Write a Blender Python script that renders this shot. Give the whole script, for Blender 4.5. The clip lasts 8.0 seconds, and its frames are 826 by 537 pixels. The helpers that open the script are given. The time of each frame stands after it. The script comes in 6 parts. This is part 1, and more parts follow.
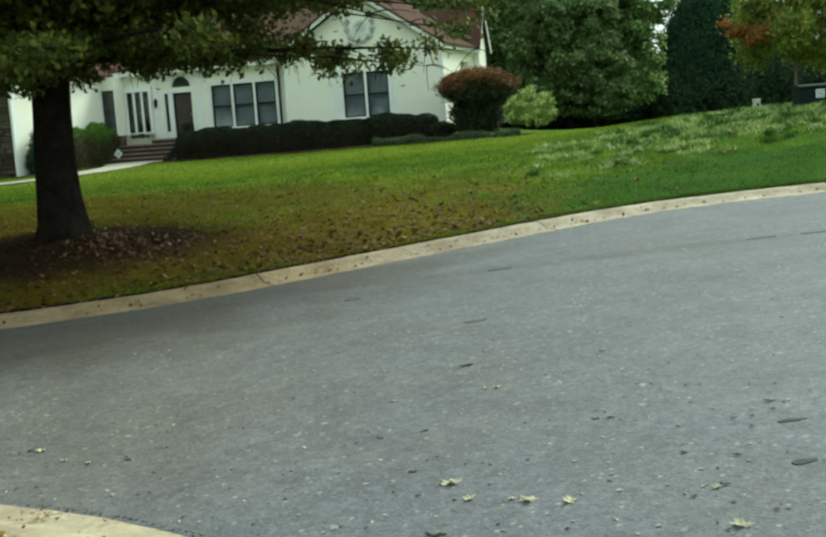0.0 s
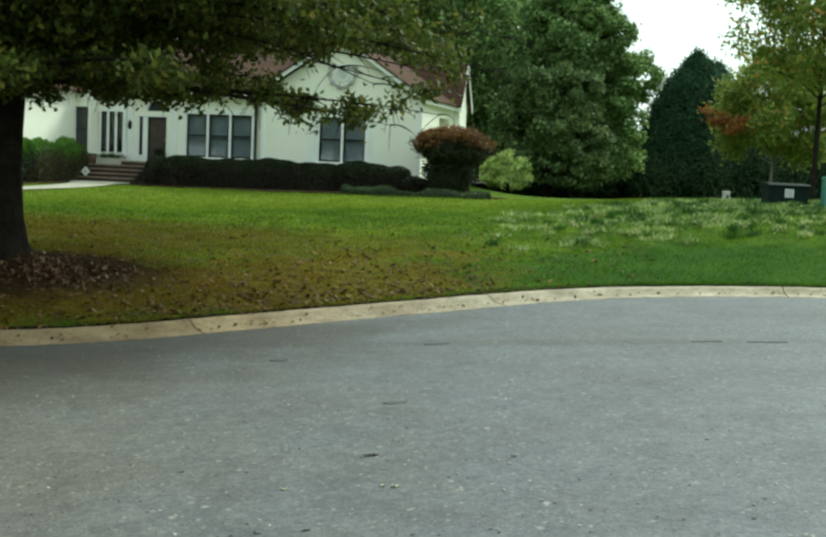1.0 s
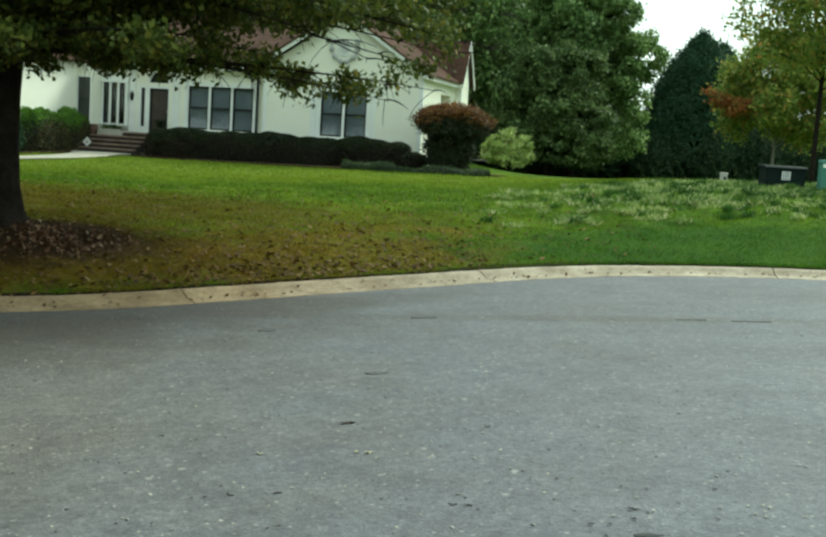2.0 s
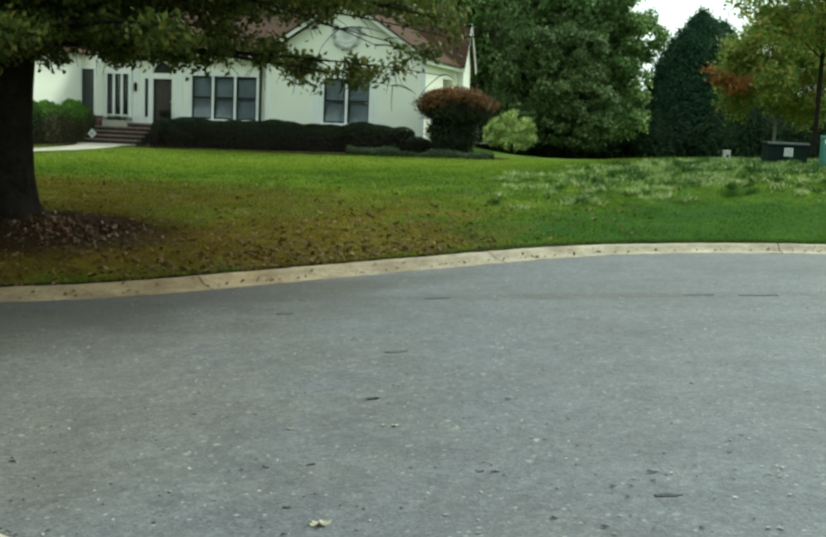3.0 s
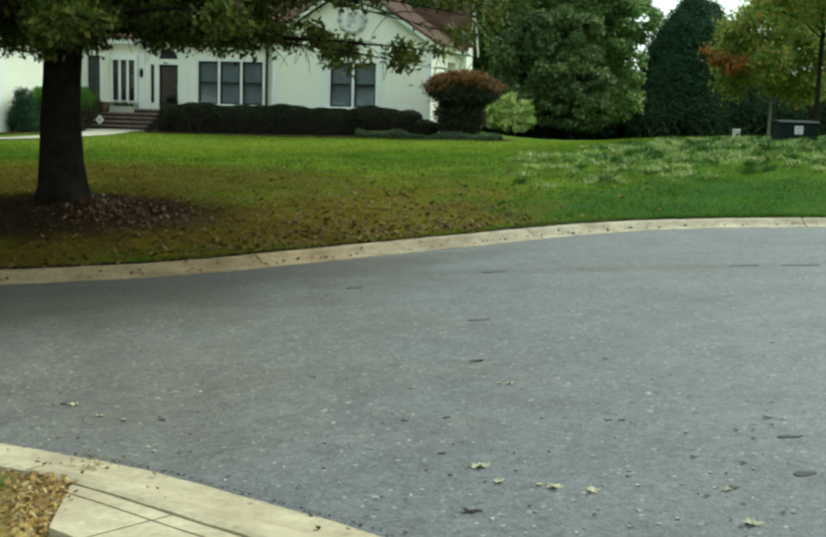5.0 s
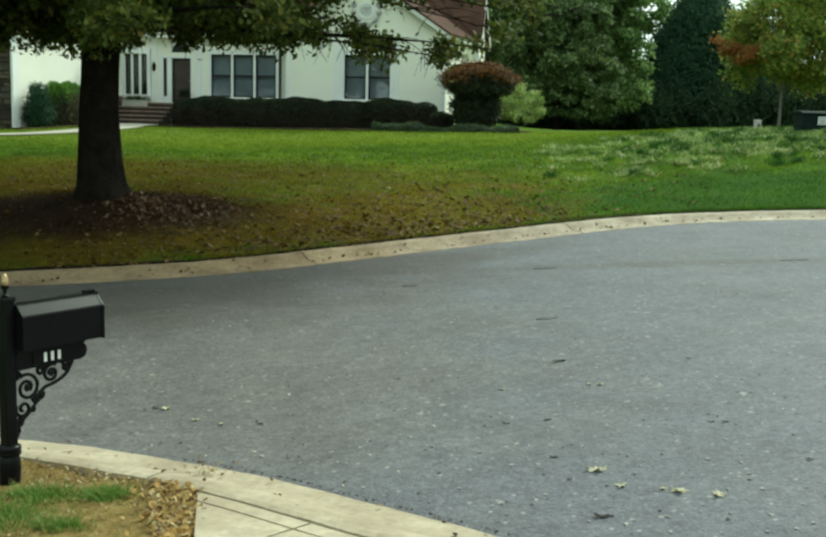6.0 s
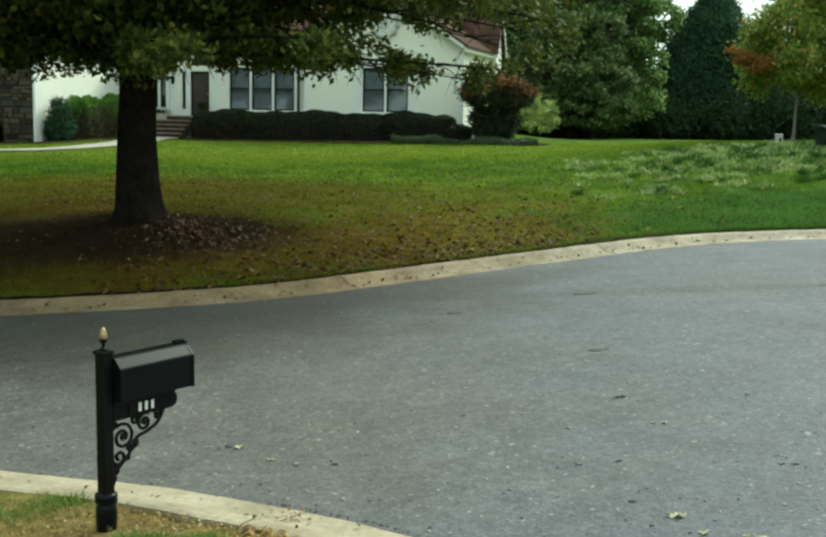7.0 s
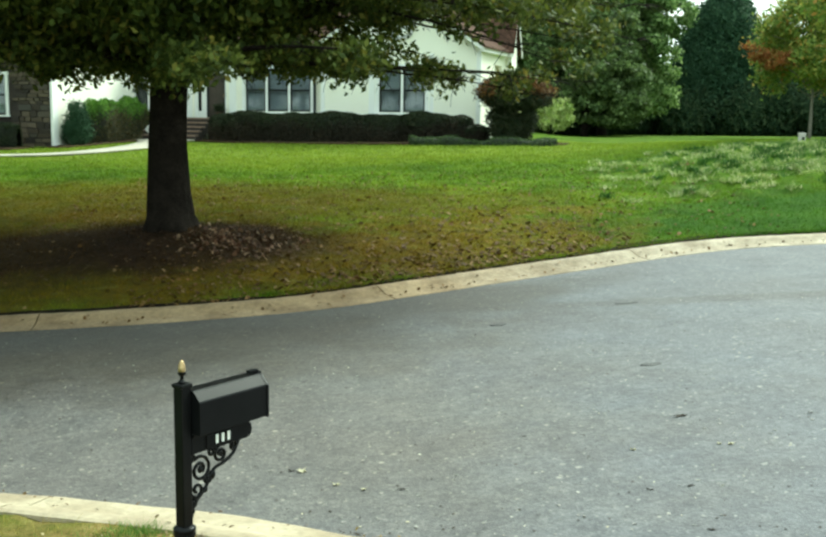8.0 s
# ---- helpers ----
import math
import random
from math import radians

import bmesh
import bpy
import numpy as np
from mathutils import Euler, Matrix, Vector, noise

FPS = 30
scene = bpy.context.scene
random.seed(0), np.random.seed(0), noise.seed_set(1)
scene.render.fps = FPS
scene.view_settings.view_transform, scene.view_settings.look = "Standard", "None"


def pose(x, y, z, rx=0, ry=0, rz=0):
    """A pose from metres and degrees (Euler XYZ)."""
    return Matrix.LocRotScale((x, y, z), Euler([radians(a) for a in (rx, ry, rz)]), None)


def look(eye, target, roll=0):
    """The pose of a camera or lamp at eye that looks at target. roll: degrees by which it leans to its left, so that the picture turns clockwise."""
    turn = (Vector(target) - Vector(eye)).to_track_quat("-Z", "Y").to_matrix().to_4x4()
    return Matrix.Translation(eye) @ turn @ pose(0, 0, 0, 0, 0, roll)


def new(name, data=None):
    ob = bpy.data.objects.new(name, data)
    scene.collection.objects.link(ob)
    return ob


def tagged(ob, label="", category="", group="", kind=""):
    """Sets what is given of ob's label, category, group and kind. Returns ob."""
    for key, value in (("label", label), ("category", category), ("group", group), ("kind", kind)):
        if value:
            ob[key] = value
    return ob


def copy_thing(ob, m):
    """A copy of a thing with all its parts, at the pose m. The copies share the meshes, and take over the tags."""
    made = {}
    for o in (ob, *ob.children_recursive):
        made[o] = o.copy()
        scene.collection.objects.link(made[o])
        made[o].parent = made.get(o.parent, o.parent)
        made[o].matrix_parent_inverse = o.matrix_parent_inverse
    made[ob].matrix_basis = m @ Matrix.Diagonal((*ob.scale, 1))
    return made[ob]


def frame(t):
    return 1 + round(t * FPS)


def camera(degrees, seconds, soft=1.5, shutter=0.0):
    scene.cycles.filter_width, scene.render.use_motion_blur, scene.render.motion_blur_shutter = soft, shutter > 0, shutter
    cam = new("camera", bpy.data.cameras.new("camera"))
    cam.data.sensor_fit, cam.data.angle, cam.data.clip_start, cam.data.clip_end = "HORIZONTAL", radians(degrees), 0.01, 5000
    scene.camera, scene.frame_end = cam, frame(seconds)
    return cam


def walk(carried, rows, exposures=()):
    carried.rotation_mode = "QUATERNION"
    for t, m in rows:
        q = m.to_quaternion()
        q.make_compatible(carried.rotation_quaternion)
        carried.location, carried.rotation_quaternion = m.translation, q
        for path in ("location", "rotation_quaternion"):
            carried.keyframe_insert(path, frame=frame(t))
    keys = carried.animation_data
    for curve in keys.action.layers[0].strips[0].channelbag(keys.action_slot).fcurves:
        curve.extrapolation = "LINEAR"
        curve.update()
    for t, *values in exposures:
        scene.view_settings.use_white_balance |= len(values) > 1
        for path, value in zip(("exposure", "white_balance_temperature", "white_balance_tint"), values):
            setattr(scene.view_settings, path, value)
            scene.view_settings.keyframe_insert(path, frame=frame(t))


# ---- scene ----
cam = camera(40.4, 8.0, soft=2.5)
ROWS = [
    (0.0, -0.010, -0.043, 2.529, -0.141, -7.334, -3.924),
    (0.1, 0.176, 0.121, 2.576, -0.905, -7.167, 0.617),
    (0.2, 0.237, 0.271, 2.631, -1.558, -5.137, 4.992),
    (0.3, 0.269, 0.327, 2.609, -1.383, -4.609, 3.506),
    (0.5, 0.308, 0.406, 2.669, -1.492, -5.151, 1.523),
    (0.7, 0.348, 0.436, 2.700, -1.929, -4.877, 2.766),
    (1.0, 0.408, 0.479, 2.746, -1.730, -4.978, 2.587),
    (1.1, 0.337, 0.482, 2.768, -0.962, -5.013, -2.458),
    (1.2, 0.349, 0.427, 2.742, -0.643, -4.745, -3.120),
    (1.3, 0.397, 0.426, 2.758, -0.343, -5.445, -2.588),
    (1.5, 0.493, 0.448, 2.742, -0.525, -5.723, -1.187),
    (1.7, 0.602, 0.406, 2.741, -1.616, -5.772, 3.804),
    (2.8, 0.518, 0.087, 2.696, -1.546, -7.129, 2.451),
    (3.0, 0.453, 0.007, 2.715, -1.522, -6.922, 2.378),
    (3.5, 0.225, -0.190, 2.706, -1.258, -7.577, 2.263),
    (4.0, -0.027, -0.338, 2.669, -0.597, -7.639, 2.135),
    (4.5, -0.320, -0.494, 2.626, -1.011, -7.927, 1.901),
    (4.7, -0.448, -0.543, 2.624, -1.919, -7.691, 2.079),
    (5.8, -1.187, -0.659, 2.692, -2.882, -7.791, 1.537),
    (6.0, -1.389, -0.593, 2.721, -2.648, -8.220, 1.385),
    (6.5, -1.669, -0.704, 2.894, -1.461, -7.831, 1.150),
    (7.0, -1.918, -0.727, 3.050, -2.326, -8.027, 1.155),
    (7.5, -2.180, -0.680, 3.247, -2.394, -7.981, 1.078),
    (8.0, -2.385, -0.614, 3.255, -1.983, -8.281, 0.641),
]


def aim(x, y, z, yaw, pitch, roll):
    a, b = radians(yaw), radians(pitch)
    ahead = Vector((-math.sin(a) * math.cos(b), math.cos(a) * math.cos(b), math.sin(b)))
    return look((x, y, z), Vector((x, y, z)) + ahead, roll)


EXPOSURE = 0.53
walk(cam, [(r[0], aim(*r[1:])) for r in ROWS],
     [(t, EXPOSURE + e, 6250, -13) for t, e in ((0.0, 0.0), (1.0, 0.0), (3.5, 0.0), (4.5, 0.0), (6.0, 0.0), (6.5, 0.0), (7.5, -0.02), (7.7, 0.31), (8.0, 0.64))])

# ---- light: a bright hazy sky, with a soft sun from the right ----
SUN_ELEVATION, SUN_AZIMUTH = 42.0, 44.0      # azimuth from +y towards +x
world = bpy.data.worlds.new("sky")
scene.world = world
world.use_nodes = True
wn = world.node_tree
wn.nodes.clear()
sky = wn.nodes.new("ShaderNodeTexSky")
sky.sky_type, sky.sun_disc = "NISHITA", False
sky.sun_elevation, sky.sun_rotation = radians(SUN_ELEVATION), radians(SUN_AZIMUTH)
sky.air_density, sky.dust_density, sky.ozone_density = 1.0, 4.0, 1.0
haze = wn.nodes.new("ShaderNodeMix")
haze.data_type = "RGBA"
haze.inputs[0].default_value = 0.75
haze.inputs[7].default_value = (9.5, 10.2, 10.2, 1)
back = wn.nodes.new("ShaderNodeBackground")
back.inputs[1].default_value = 0.11
wout = wn.nodes.new("ShaderNodeOutputWorld")
wn.links.new(sky.outputs[0], haze.inputs[6])
wn.links.new(haze.outputs[2], back.inputs[0])
wn.links.new(back.outputs[0], wout.inputs[0])

sun = new("sun", bpy.data.lights.new("sun", "SUN"))
sun.data.energy, sun.data.angle, sun.data.color = 2.5, radians(18), (1.0, 0.97, 0.91)
se, sa = radians(SUN_ELEVATION), radians(SUN_AZIMUTH)
sun.matrix_world = look((40 * math.sin(sa) * math.cos(se), 40 * math.cos(sa) * math.cos(se) + 20, 40 * math.sin(se)), (0, 20, 0))


# ---- materials ----
def nodes_of(name):
    m = bpy.data.materials.new(name)
    m.use_nodes = True
    nt = m.node_tree
    bsdf = nt.nodes["Principled BSDF"]
    return m, nt, bsdf


def noise_node(nt, scale, detail=4.0, rough=0.6, vec=None):
    n = nt.nodes.new("ShaderNodeTexNoise")
    n.inputs["Scale"].default_value, n.inputs["Detail"].default_value, n.inputs["Roughness"].default_value = scale, detail, rough
    if vec is not None:
        nt.links.new(vec, n.inputs["Vector"])
    return n.outputs["Fac"]


def ramp(nt, fac, stops):
    r = nt.nodes.new("ShaderNodeValToRGB")
    while len(r.color_ramp.elements) < len(stops):
        r.color_ramp.elements.new(0.5)
    for e, (p, c) in zip(r.color_ramp.elements, stops):
        e.position, e.color = p, (*c, 1) if len(c) == 3 else c
    nt.links.new(fac, r.inputs[0])
    return r.outputs[0]


def mix(nt, fac, a, b, kind="MIX"):
    m = nt.nodes.new("ShaderNodeMix")
    m.data_type, m.blend_type = "RGBA", kind
    for sock, v in ((m.inputs[0], fac), (m.inputs[6], a), (m.inputs[7], b)):
        if isinstance(v, (int, float)):
            sock.default_value = v
        elif isinstance(v, tuple):
            sock.default_value = (*v, 1)
        else:
            nt.links.new(v, sock)
    return m.outputs[2]


def bump(nt, bsdf, height, strength, distance=0.02):
    b = nt.nodes.new("ShaderNodeBump")
    b.inputs["Strength"].default_value, b.inputs["Distance"].default_value = strength, distance
    nt.links.new(height, b.inputs["Height"])
    nt.links.new(b.outputs[0], bsdf.inputs["Normal"])


def coords(nt):
    return nt.nodes.new("ShaderNodeTexCoord").outputs["Object"]


def geo_position(nt):
    return nt.nodes.new("ShaderNodeNewGeometry").outputs["Position"]


def surf(name, c1, c2, big=1.0, fine=30.0, rough=0.8, metal=0.0, relief=0.3, spread=0.25, distance=0.01):
    """A plain surface: two tints in large patches, a fine grain over them, and relief."""
    m, nt, b = nodes_of(name)
    v = coords(nt)
    patches = ramp(nt, noise_node(nt, big, 5, 0.6, v), [(0.35, c1), (0.65, c2)])
    grain = noise_node(nt, fine, 6, 0.7, v)
    tint = ramp(nt, grain, [(0.25, (1 - spread,) * 3), (0.75, (1 + spread,) * 3)])
    nt.links.new(mix(nt, 1.0, patches, tint, "MULTIPLY"), b.inputs["Base Color"])
    b.inputs["Roughness"].default_value, b.inputs["Metallic"].default_value = rough, metal
    if relief:
        bump(nt, b, grain, relief, distance)
    return m


def foliage(name, stops, rough=0.5, through_=0.35, patch_size=0.9):
    """Leaves: a tint for each leaf and each part of the crown, some light let through."""
    m, nt, b = nodes_of(name)
    g = nt.nodes.new("ShaderNodeNewGeometry")
    col = ramp(nt, g.outputs["Random Per Island"], stops)
    patch = ramp(nt, noise_node(nt, patch_size, 3, 0.5, g.outputs["Position"]), [(0.3, (0.7, 0.75, 0.7)), (0.7, (1.2, 1.15, 1.1))])
    col = mix(nt, 1.0, col, patch, "MULTIPLY")
    nt.links.new(col, b.inputs["Base Color"])
    b.inputs["Roughness"].default_value = rough
    b.inputs["Specular IOR Level"].default_value = 0.18
    t = nt.nodes.new("ShaderNodeBsdfTranslucent")
    nt.links.new(col, t.inputs[0])
    s = nt.nodes.new("ShaderNodeMixShader")
    s.inputs[0].default_value = through_
    nt.links.new(b.outputs[0], s.inputs[1])
    nt.links.new(t.outputs[0], s.inputs[2])
    nt.links.new(s.outputs[0], nt.nodes["Material Output"].inputs[0])
    return m


def spot_mask(nt, pos, cx, cy, rx, ry, turn=0.0, ragged=0.6, scale=0.8):
    """A worn patch on the ground: 1 inside, 0 outside, with a ragged rim."""
    mp = nt.nodes.new("ShaderNodeMapping")
    mp.vector_type = "TEXTURE"
    mp.inputs["Location"].default_value = (cx, cy, 0)
    mp.inputs["Rotation"].default_value = (0, 0, radians(turn))
    mp.inputs["Scale"].default_value = (rx, ry, 1000)
    nt.links.new(pos, mp.inputs[0])
    ln = nt.nodes.new("ShaderNodeVectorMath")
    ln.operation = "LENGTH"
    nt.links.new(mp.outputs[0], ln.inputs[0])
    nz = noise_node(nt, scale, 5, 0.65, pos)
    a = nt.nodes.new("ShaderNodeMath")
    a.operation = "MULTIPLY_ADD"
    nt.links.new(nz, a.inputs[0])
    a.inputs[1].default_value = ragged * 2
    nt.links.new(ln.outputs["Value"], a.inputs[2])
    r = nt.nodes.new("ShaderNodeMapRange")
    r.inputs["From Min"].default_value, r.inputs["From Max"].default_value = 1.25 + ragged, 0.65 + ragged
    nt.links.new(a.outputs[0], r.inputs[0])
    return r.outputs[0]


def scaled(nt, fac, k):
    m = nt.nodes.new("ShaderNodeMath")
    m.operation = "MULTIPLY"
    nt.links.new(fac, m.inputs[0])
    m.inputs[1].default_value = k
    return m.outputs[0]


def lawn_colour(nt, pos):
    """Mown fescue: deep and light green, dry and leaf-strewn patches, painted sun and shade."""
    col = ramp(nt, noise_node(nt, 0.45, 6, 0.7, pos), [(0.3, (0.029, 0.069, 0.006)), (0.5, (0.063, 0.123, 0.009)), (0.70, (0.102, 0.168, 0.012))])
    fine = ramp(nt, noise_node(nt, 7.0, 5, 0.75, pos), [(0.3, (0.72, 0.70, 0.68)), (0.7, (1.46, 1.40, 1.34))])
    col = mix(nt, 1.0, col, fine, "MULTIPLY")
    clump = ramp(nt, noise_node(nt, 2.1, 4, 0.6, pos), [(0.36, (0.72, 0.78, 0.75)), (0.62, (1.18, 1.12, 1.1))])
    col = mix(nt, 1.0, col, clump, "MULTIPLY")
    dry = ramp(nt, noise_node(nt, 3.2, 6, 0.75, pos), [(0.35, (0.092, 0.084, 0.009)), (0.7, (0.185, 0.115, 0.020))])
    for cx, cy, rx, ry, turn, k in ((-0.6, 20.2, 3.9, 2.1, 33, 0.75), (-3.4, 18.6, 3.2, 1.2, 25, 0.65), (-1.2, 23.5, 3.8, 2.6, 20, 0.35)):
        col = mix(nt, scaled(nt, spot_mask(nt, pos, cx, cy, rx, ry, turn, 1.3, 1.1), k), col, dry)
    # Browner turf round the oak, darkened to paint in the crown's shade.
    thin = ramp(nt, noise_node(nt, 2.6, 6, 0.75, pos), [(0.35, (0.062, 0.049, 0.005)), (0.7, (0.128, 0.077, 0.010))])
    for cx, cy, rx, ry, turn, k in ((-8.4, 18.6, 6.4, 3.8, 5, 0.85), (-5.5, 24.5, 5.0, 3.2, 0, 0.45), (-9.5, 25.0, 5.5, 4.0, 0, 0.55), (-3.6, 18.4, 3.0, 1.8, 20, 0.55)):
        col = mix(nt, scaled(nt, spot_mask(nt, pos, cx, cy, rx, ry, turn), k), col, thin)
    # Yellow-green band before the house, its sunlit brightness put into the colour.
    sunlit_turf = ramp(nt, noise_node(nt, 1.3, 5, 0.7, pos), [(0.3, (0.094, 0.145, 0.014)), (0.7, (0.168, 0.218, 0.026))])
    for cx, cy, rx, ry, turn, k in ((-3.5, 40.5, 17, 7.5, 0, 0.85), (9.0, 40.0, 9, 6.5, 0, 0.35)):
        col = mix(nt, scaled(nt, spot_mask(nt, pos, cx, cy, rx, ry, turn, 0.5, 0.35), k), col, sunlit_turf)
    # drier, yellower turf on the slope beside the oak
    warm = mix(nt, 1.0, col, (1.12, 1.0, 0.72), "MULTIPLY")
    col = mix(nt, scaled(nt, spot_mask(nt, pos, -4.0, 27.0, 9.0, 11.0, 0, 0.5, 0.4), 0.6), col, warm)
    # short browner streaks across the slope
    mp = nt.nodes.new("ShaderNodeMapping")
    mp.inputs["Scale"].default_value = (2.6, 3.4, 1.0)
    nt.links.new(pos, mp.inputs[0])
    streak = noise_node(nt, 1.0, 6, 0.72, mp.outputs[0])
    col = mix(nt, scaled(nt, ramp(nt, streak, [(0.50, (0, 0, 0)), (0.58, (1, 1, 1))]), 0.36), col, (0.056, 0.048, 0.012))
    col = mix(nt, scaled(nt, ramp(nt, streak, [(0.36, (1, 1, 1)), (0.44, (0, 0, 0))]), 0.35), col, (0.165, 0.175, 0.045))
    # deep green where the bank falls to the kerb
    deep = ramp(nt, noise_node(nt, 1.5, 6, 0.7, pos), [(0.35, (0.020, 0.058, 0.008)), (0.7, (0.046, 0.104, 0.014))])
    col = mix(nt, scaled(nt, spot_mask(nt, pos, 8.5, 22.3, 6.0, 2.2, 5, 0.8, 0.8), 0.75), col, deep)
    straw = ramp(nt, noise_node(nt, 3.0, 6, 0.75, pos), [(0.42, (0.020, 0.062, 0.004)), (0.52, (0.070, 0.145, 0.010)), (0.62, (0.22, 0.25, 0.07)), (0.75, (0.42, 0.37, 0.21))])
    for cx, cy, rx, ry, turn, k in ((9.3, 28.8, 3.9, 2.3, 10, 0.6),):
        col = mix(nt, scaled(nt, spot_mask(nt, pos, cx, cy, rx, ry, turn), k), col, straw)
    # Bare soil at the oak's foot, with its shade put into the darkness.
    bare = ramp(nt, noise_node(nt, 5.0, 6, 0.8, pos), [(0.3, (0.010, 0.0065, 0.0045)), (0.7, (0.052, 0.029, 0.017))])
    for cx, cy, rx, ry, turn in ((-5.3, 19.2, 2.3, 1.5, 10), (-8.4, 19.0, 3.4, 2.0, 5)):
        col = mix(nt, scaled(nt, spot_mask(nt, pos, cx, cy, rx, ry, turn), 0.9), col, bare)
    verge = ramp(nt, noise_node(nt, 9.0, 6, 0.8, pos), [(0.35, (0.13, 0.090, 0.030)), (0.55, (0.30, 0.21, 0.080)), (0.75, (0.46, 0.36, 0.17))])
    col = mix(nt, scaled(nt, spot_mask(nt, pos, -3.3, 6.1, 2.4, 1.2, -30, 0.5, 2.0), 0.95), col, verge)
    return col


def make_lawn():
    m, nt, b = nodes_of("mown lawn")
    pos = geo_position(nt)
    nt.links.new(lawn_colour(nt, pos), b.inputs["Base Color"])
    b.inputs["Roughness"].default_value = 0.95
    b.inputs["Specular IOR Level"].default_value = 0.05
    bump(nt, b, noise_node(nt, 14.0, 6, 0.8, pos), 0.9, 0.06)
    return m


def make_blades():
    m, nt, b = nodes_of("grass blades")
    pos = geo_position(nt)
    g = nt.nodes.new("ShaderNodeNewGeometry")
    tint = ramp(nt, g.outputs["Random Per Island"], [(0.0, (1.30, 1.32, 1.15)), (0.85, (1.65, 1.62, 1.4)), (1.0, (2.0, 1.8, 1.4))])
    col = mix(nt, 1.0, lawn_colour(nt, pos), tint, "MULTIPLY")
    nt.links.new(col, b.inputs["Base Color"])
    b.inputs["Roughness"].default_value = 0.7
    b.inputs["Specular IOR Level"].default_value = 0.08
    t = nt.nodes.new("ShaderNodeBsdfTranslucent")
    nt.links.new(col, t.inputs[0])
    sh = nt.nodes.new("ShaderNodeMixShader")
    sh.inputs[0].default_value = 0.35
    nt.links.new(b.outputs[0], sh.inputs[1])
    nt.links.new(t.outputs[0], sh.inputs[2])
    nt.links.new(sh.outputs[0], nt.nodes["Material Output"].inputs[0])
    return m


def make_asphalt():
    m, nt, b = nodes_of("worn asphalt")
    pos = geo_position(nt)
    col = ramp(nt, noise_node(nt, 0.5, 5, 0.6, pos), [(0.3, (0.106, 0.102, 0.112)), (0.7, (0.123, 0.126, 0.145))])
    stone = nt.nodes.new("ShaderNodeTexVoronoi")
    stone.inputs["Scale"].default_value = 55.0
    nt.links.new(pos, stone.inputs["Vector"])
    speck = ramp(nt, stone.outputs["Color"], [(0.15, (0.72, 0.72, 0.72)), (0.6, (1.0, 1.0, 1.0)), (0.95, (1.45, 1.42, 1.35))])
    col = mix(nt, 0.55, col, speck, "MULTIPLY")
    mid = ramp(nt, noise_node(nt, 7.0, 6, 0.8, pos), [(0.3, (0.78, 0.78, 0.78)), (0.72, (1.18, 1.18, 1.15))])
    col = mix(nt, 1.0, col, mid, "MULTIPLY")
    mottle = ramp(nt, noise_node(nt, 16.0, 4, 0.7, pos), [(0.34, (0.83, 0.83, 0.84)), (0.66, (1.17, 1.17, 1.15))])
    col = mix(nt, 1.0, col, mottle, "MULTIPLY")
    pale = ramp(nt, noise_node(nt, 11.0, 4, 0.7, pos), [(0.64, (0, 0, 0)), (0.72, (1, 1, 1))])
    col = mix(nt, scaled(nt, pale, 0.22), col, (0.30, 0.295, 0.27))
    for scale, shade, keep, strong in ((17.0, (0.34, 0.335, 0.31), 0.86, 0.6), (21.0, (0.035, 0.035, 0.035), 0.84, 0.6), (10.0, (0.36, 0.35, 0.32), 0.95, 0.55), (12.0, (0.034, 0.034, 0.034), 0.95, 0.5), (29.0, (0.30, 0.295, 0.27), 0.82, 0.3)):
        fleck = nt.nodes.new("ShaderNodeTexVoronoi")
        fleck.inputs["Scale"].default_value = scale
        nt.links.new(pos, fleck.inputs["Vector"])
        some = ramp(nt, fleck.outputs["Color"], [(keep - 0.08, (0, 0, 0)), (keep - 0.04, (1, 1, 1))])
        near = ramp(nt, fleck.outputs["Distance"], [(0.16, (1, 1, 1)), (0.34, (0, 0, 0))])
        col = mix(nt, scaled(nt, mix(nt, 1.0, some, near, "MULTIPLY"), strong), col, shade)
    worn = ramp(nt, noise_node(nt, 2.2, 6, 0.8, pos), [(0.33, (0.76, 0.76, 0.77)), (0.67, (1.16, 1.16, 1.13))])
    col = mix(nt, 1.0, col, worn, "MULTIPLY")
    # gutter stain and seam, with the oak's shade darkened into the asphalt
    stain_and_shade = mix(nt, 1.0, col, (0.62, 0.56, 0.47), "MULTIPLY")
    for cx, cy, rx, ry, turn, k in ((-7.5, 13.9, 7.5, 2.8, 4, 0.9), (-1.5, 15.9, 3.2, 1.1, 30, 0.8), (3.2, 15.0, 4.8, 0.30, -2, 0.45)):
        col = mix(nt, scaled(nt, spot_mask(nt, pos, cx, cy, rx, ry, turn, 0.5, 0.9), k), col, stain_and_shade)
    # warmer tan tint over the left of the street
    tan_tint = mix(nt, 1.0, col, (1.04, 0.97, 0.84), "MULTIPLY")
    col = mix(nt, spot_mask(nt, pos, -6.0, 10.0, 6.3, 4.4, 0, 0.5, 0.6), col, tan_tint)
    nt.links.new(col, b.inputs["Base Color"])
    rr = ramp(nt, noise_node(nt, 1.1, 4, 0.6, pos), [(0.3, (0.70,) * 3), (0.7, (0.86,) * 3)])
    nt.links.new(rr, b.inputs["Roughness"])
    b.inputs["Specular IOR Level"].default_value = 0.28
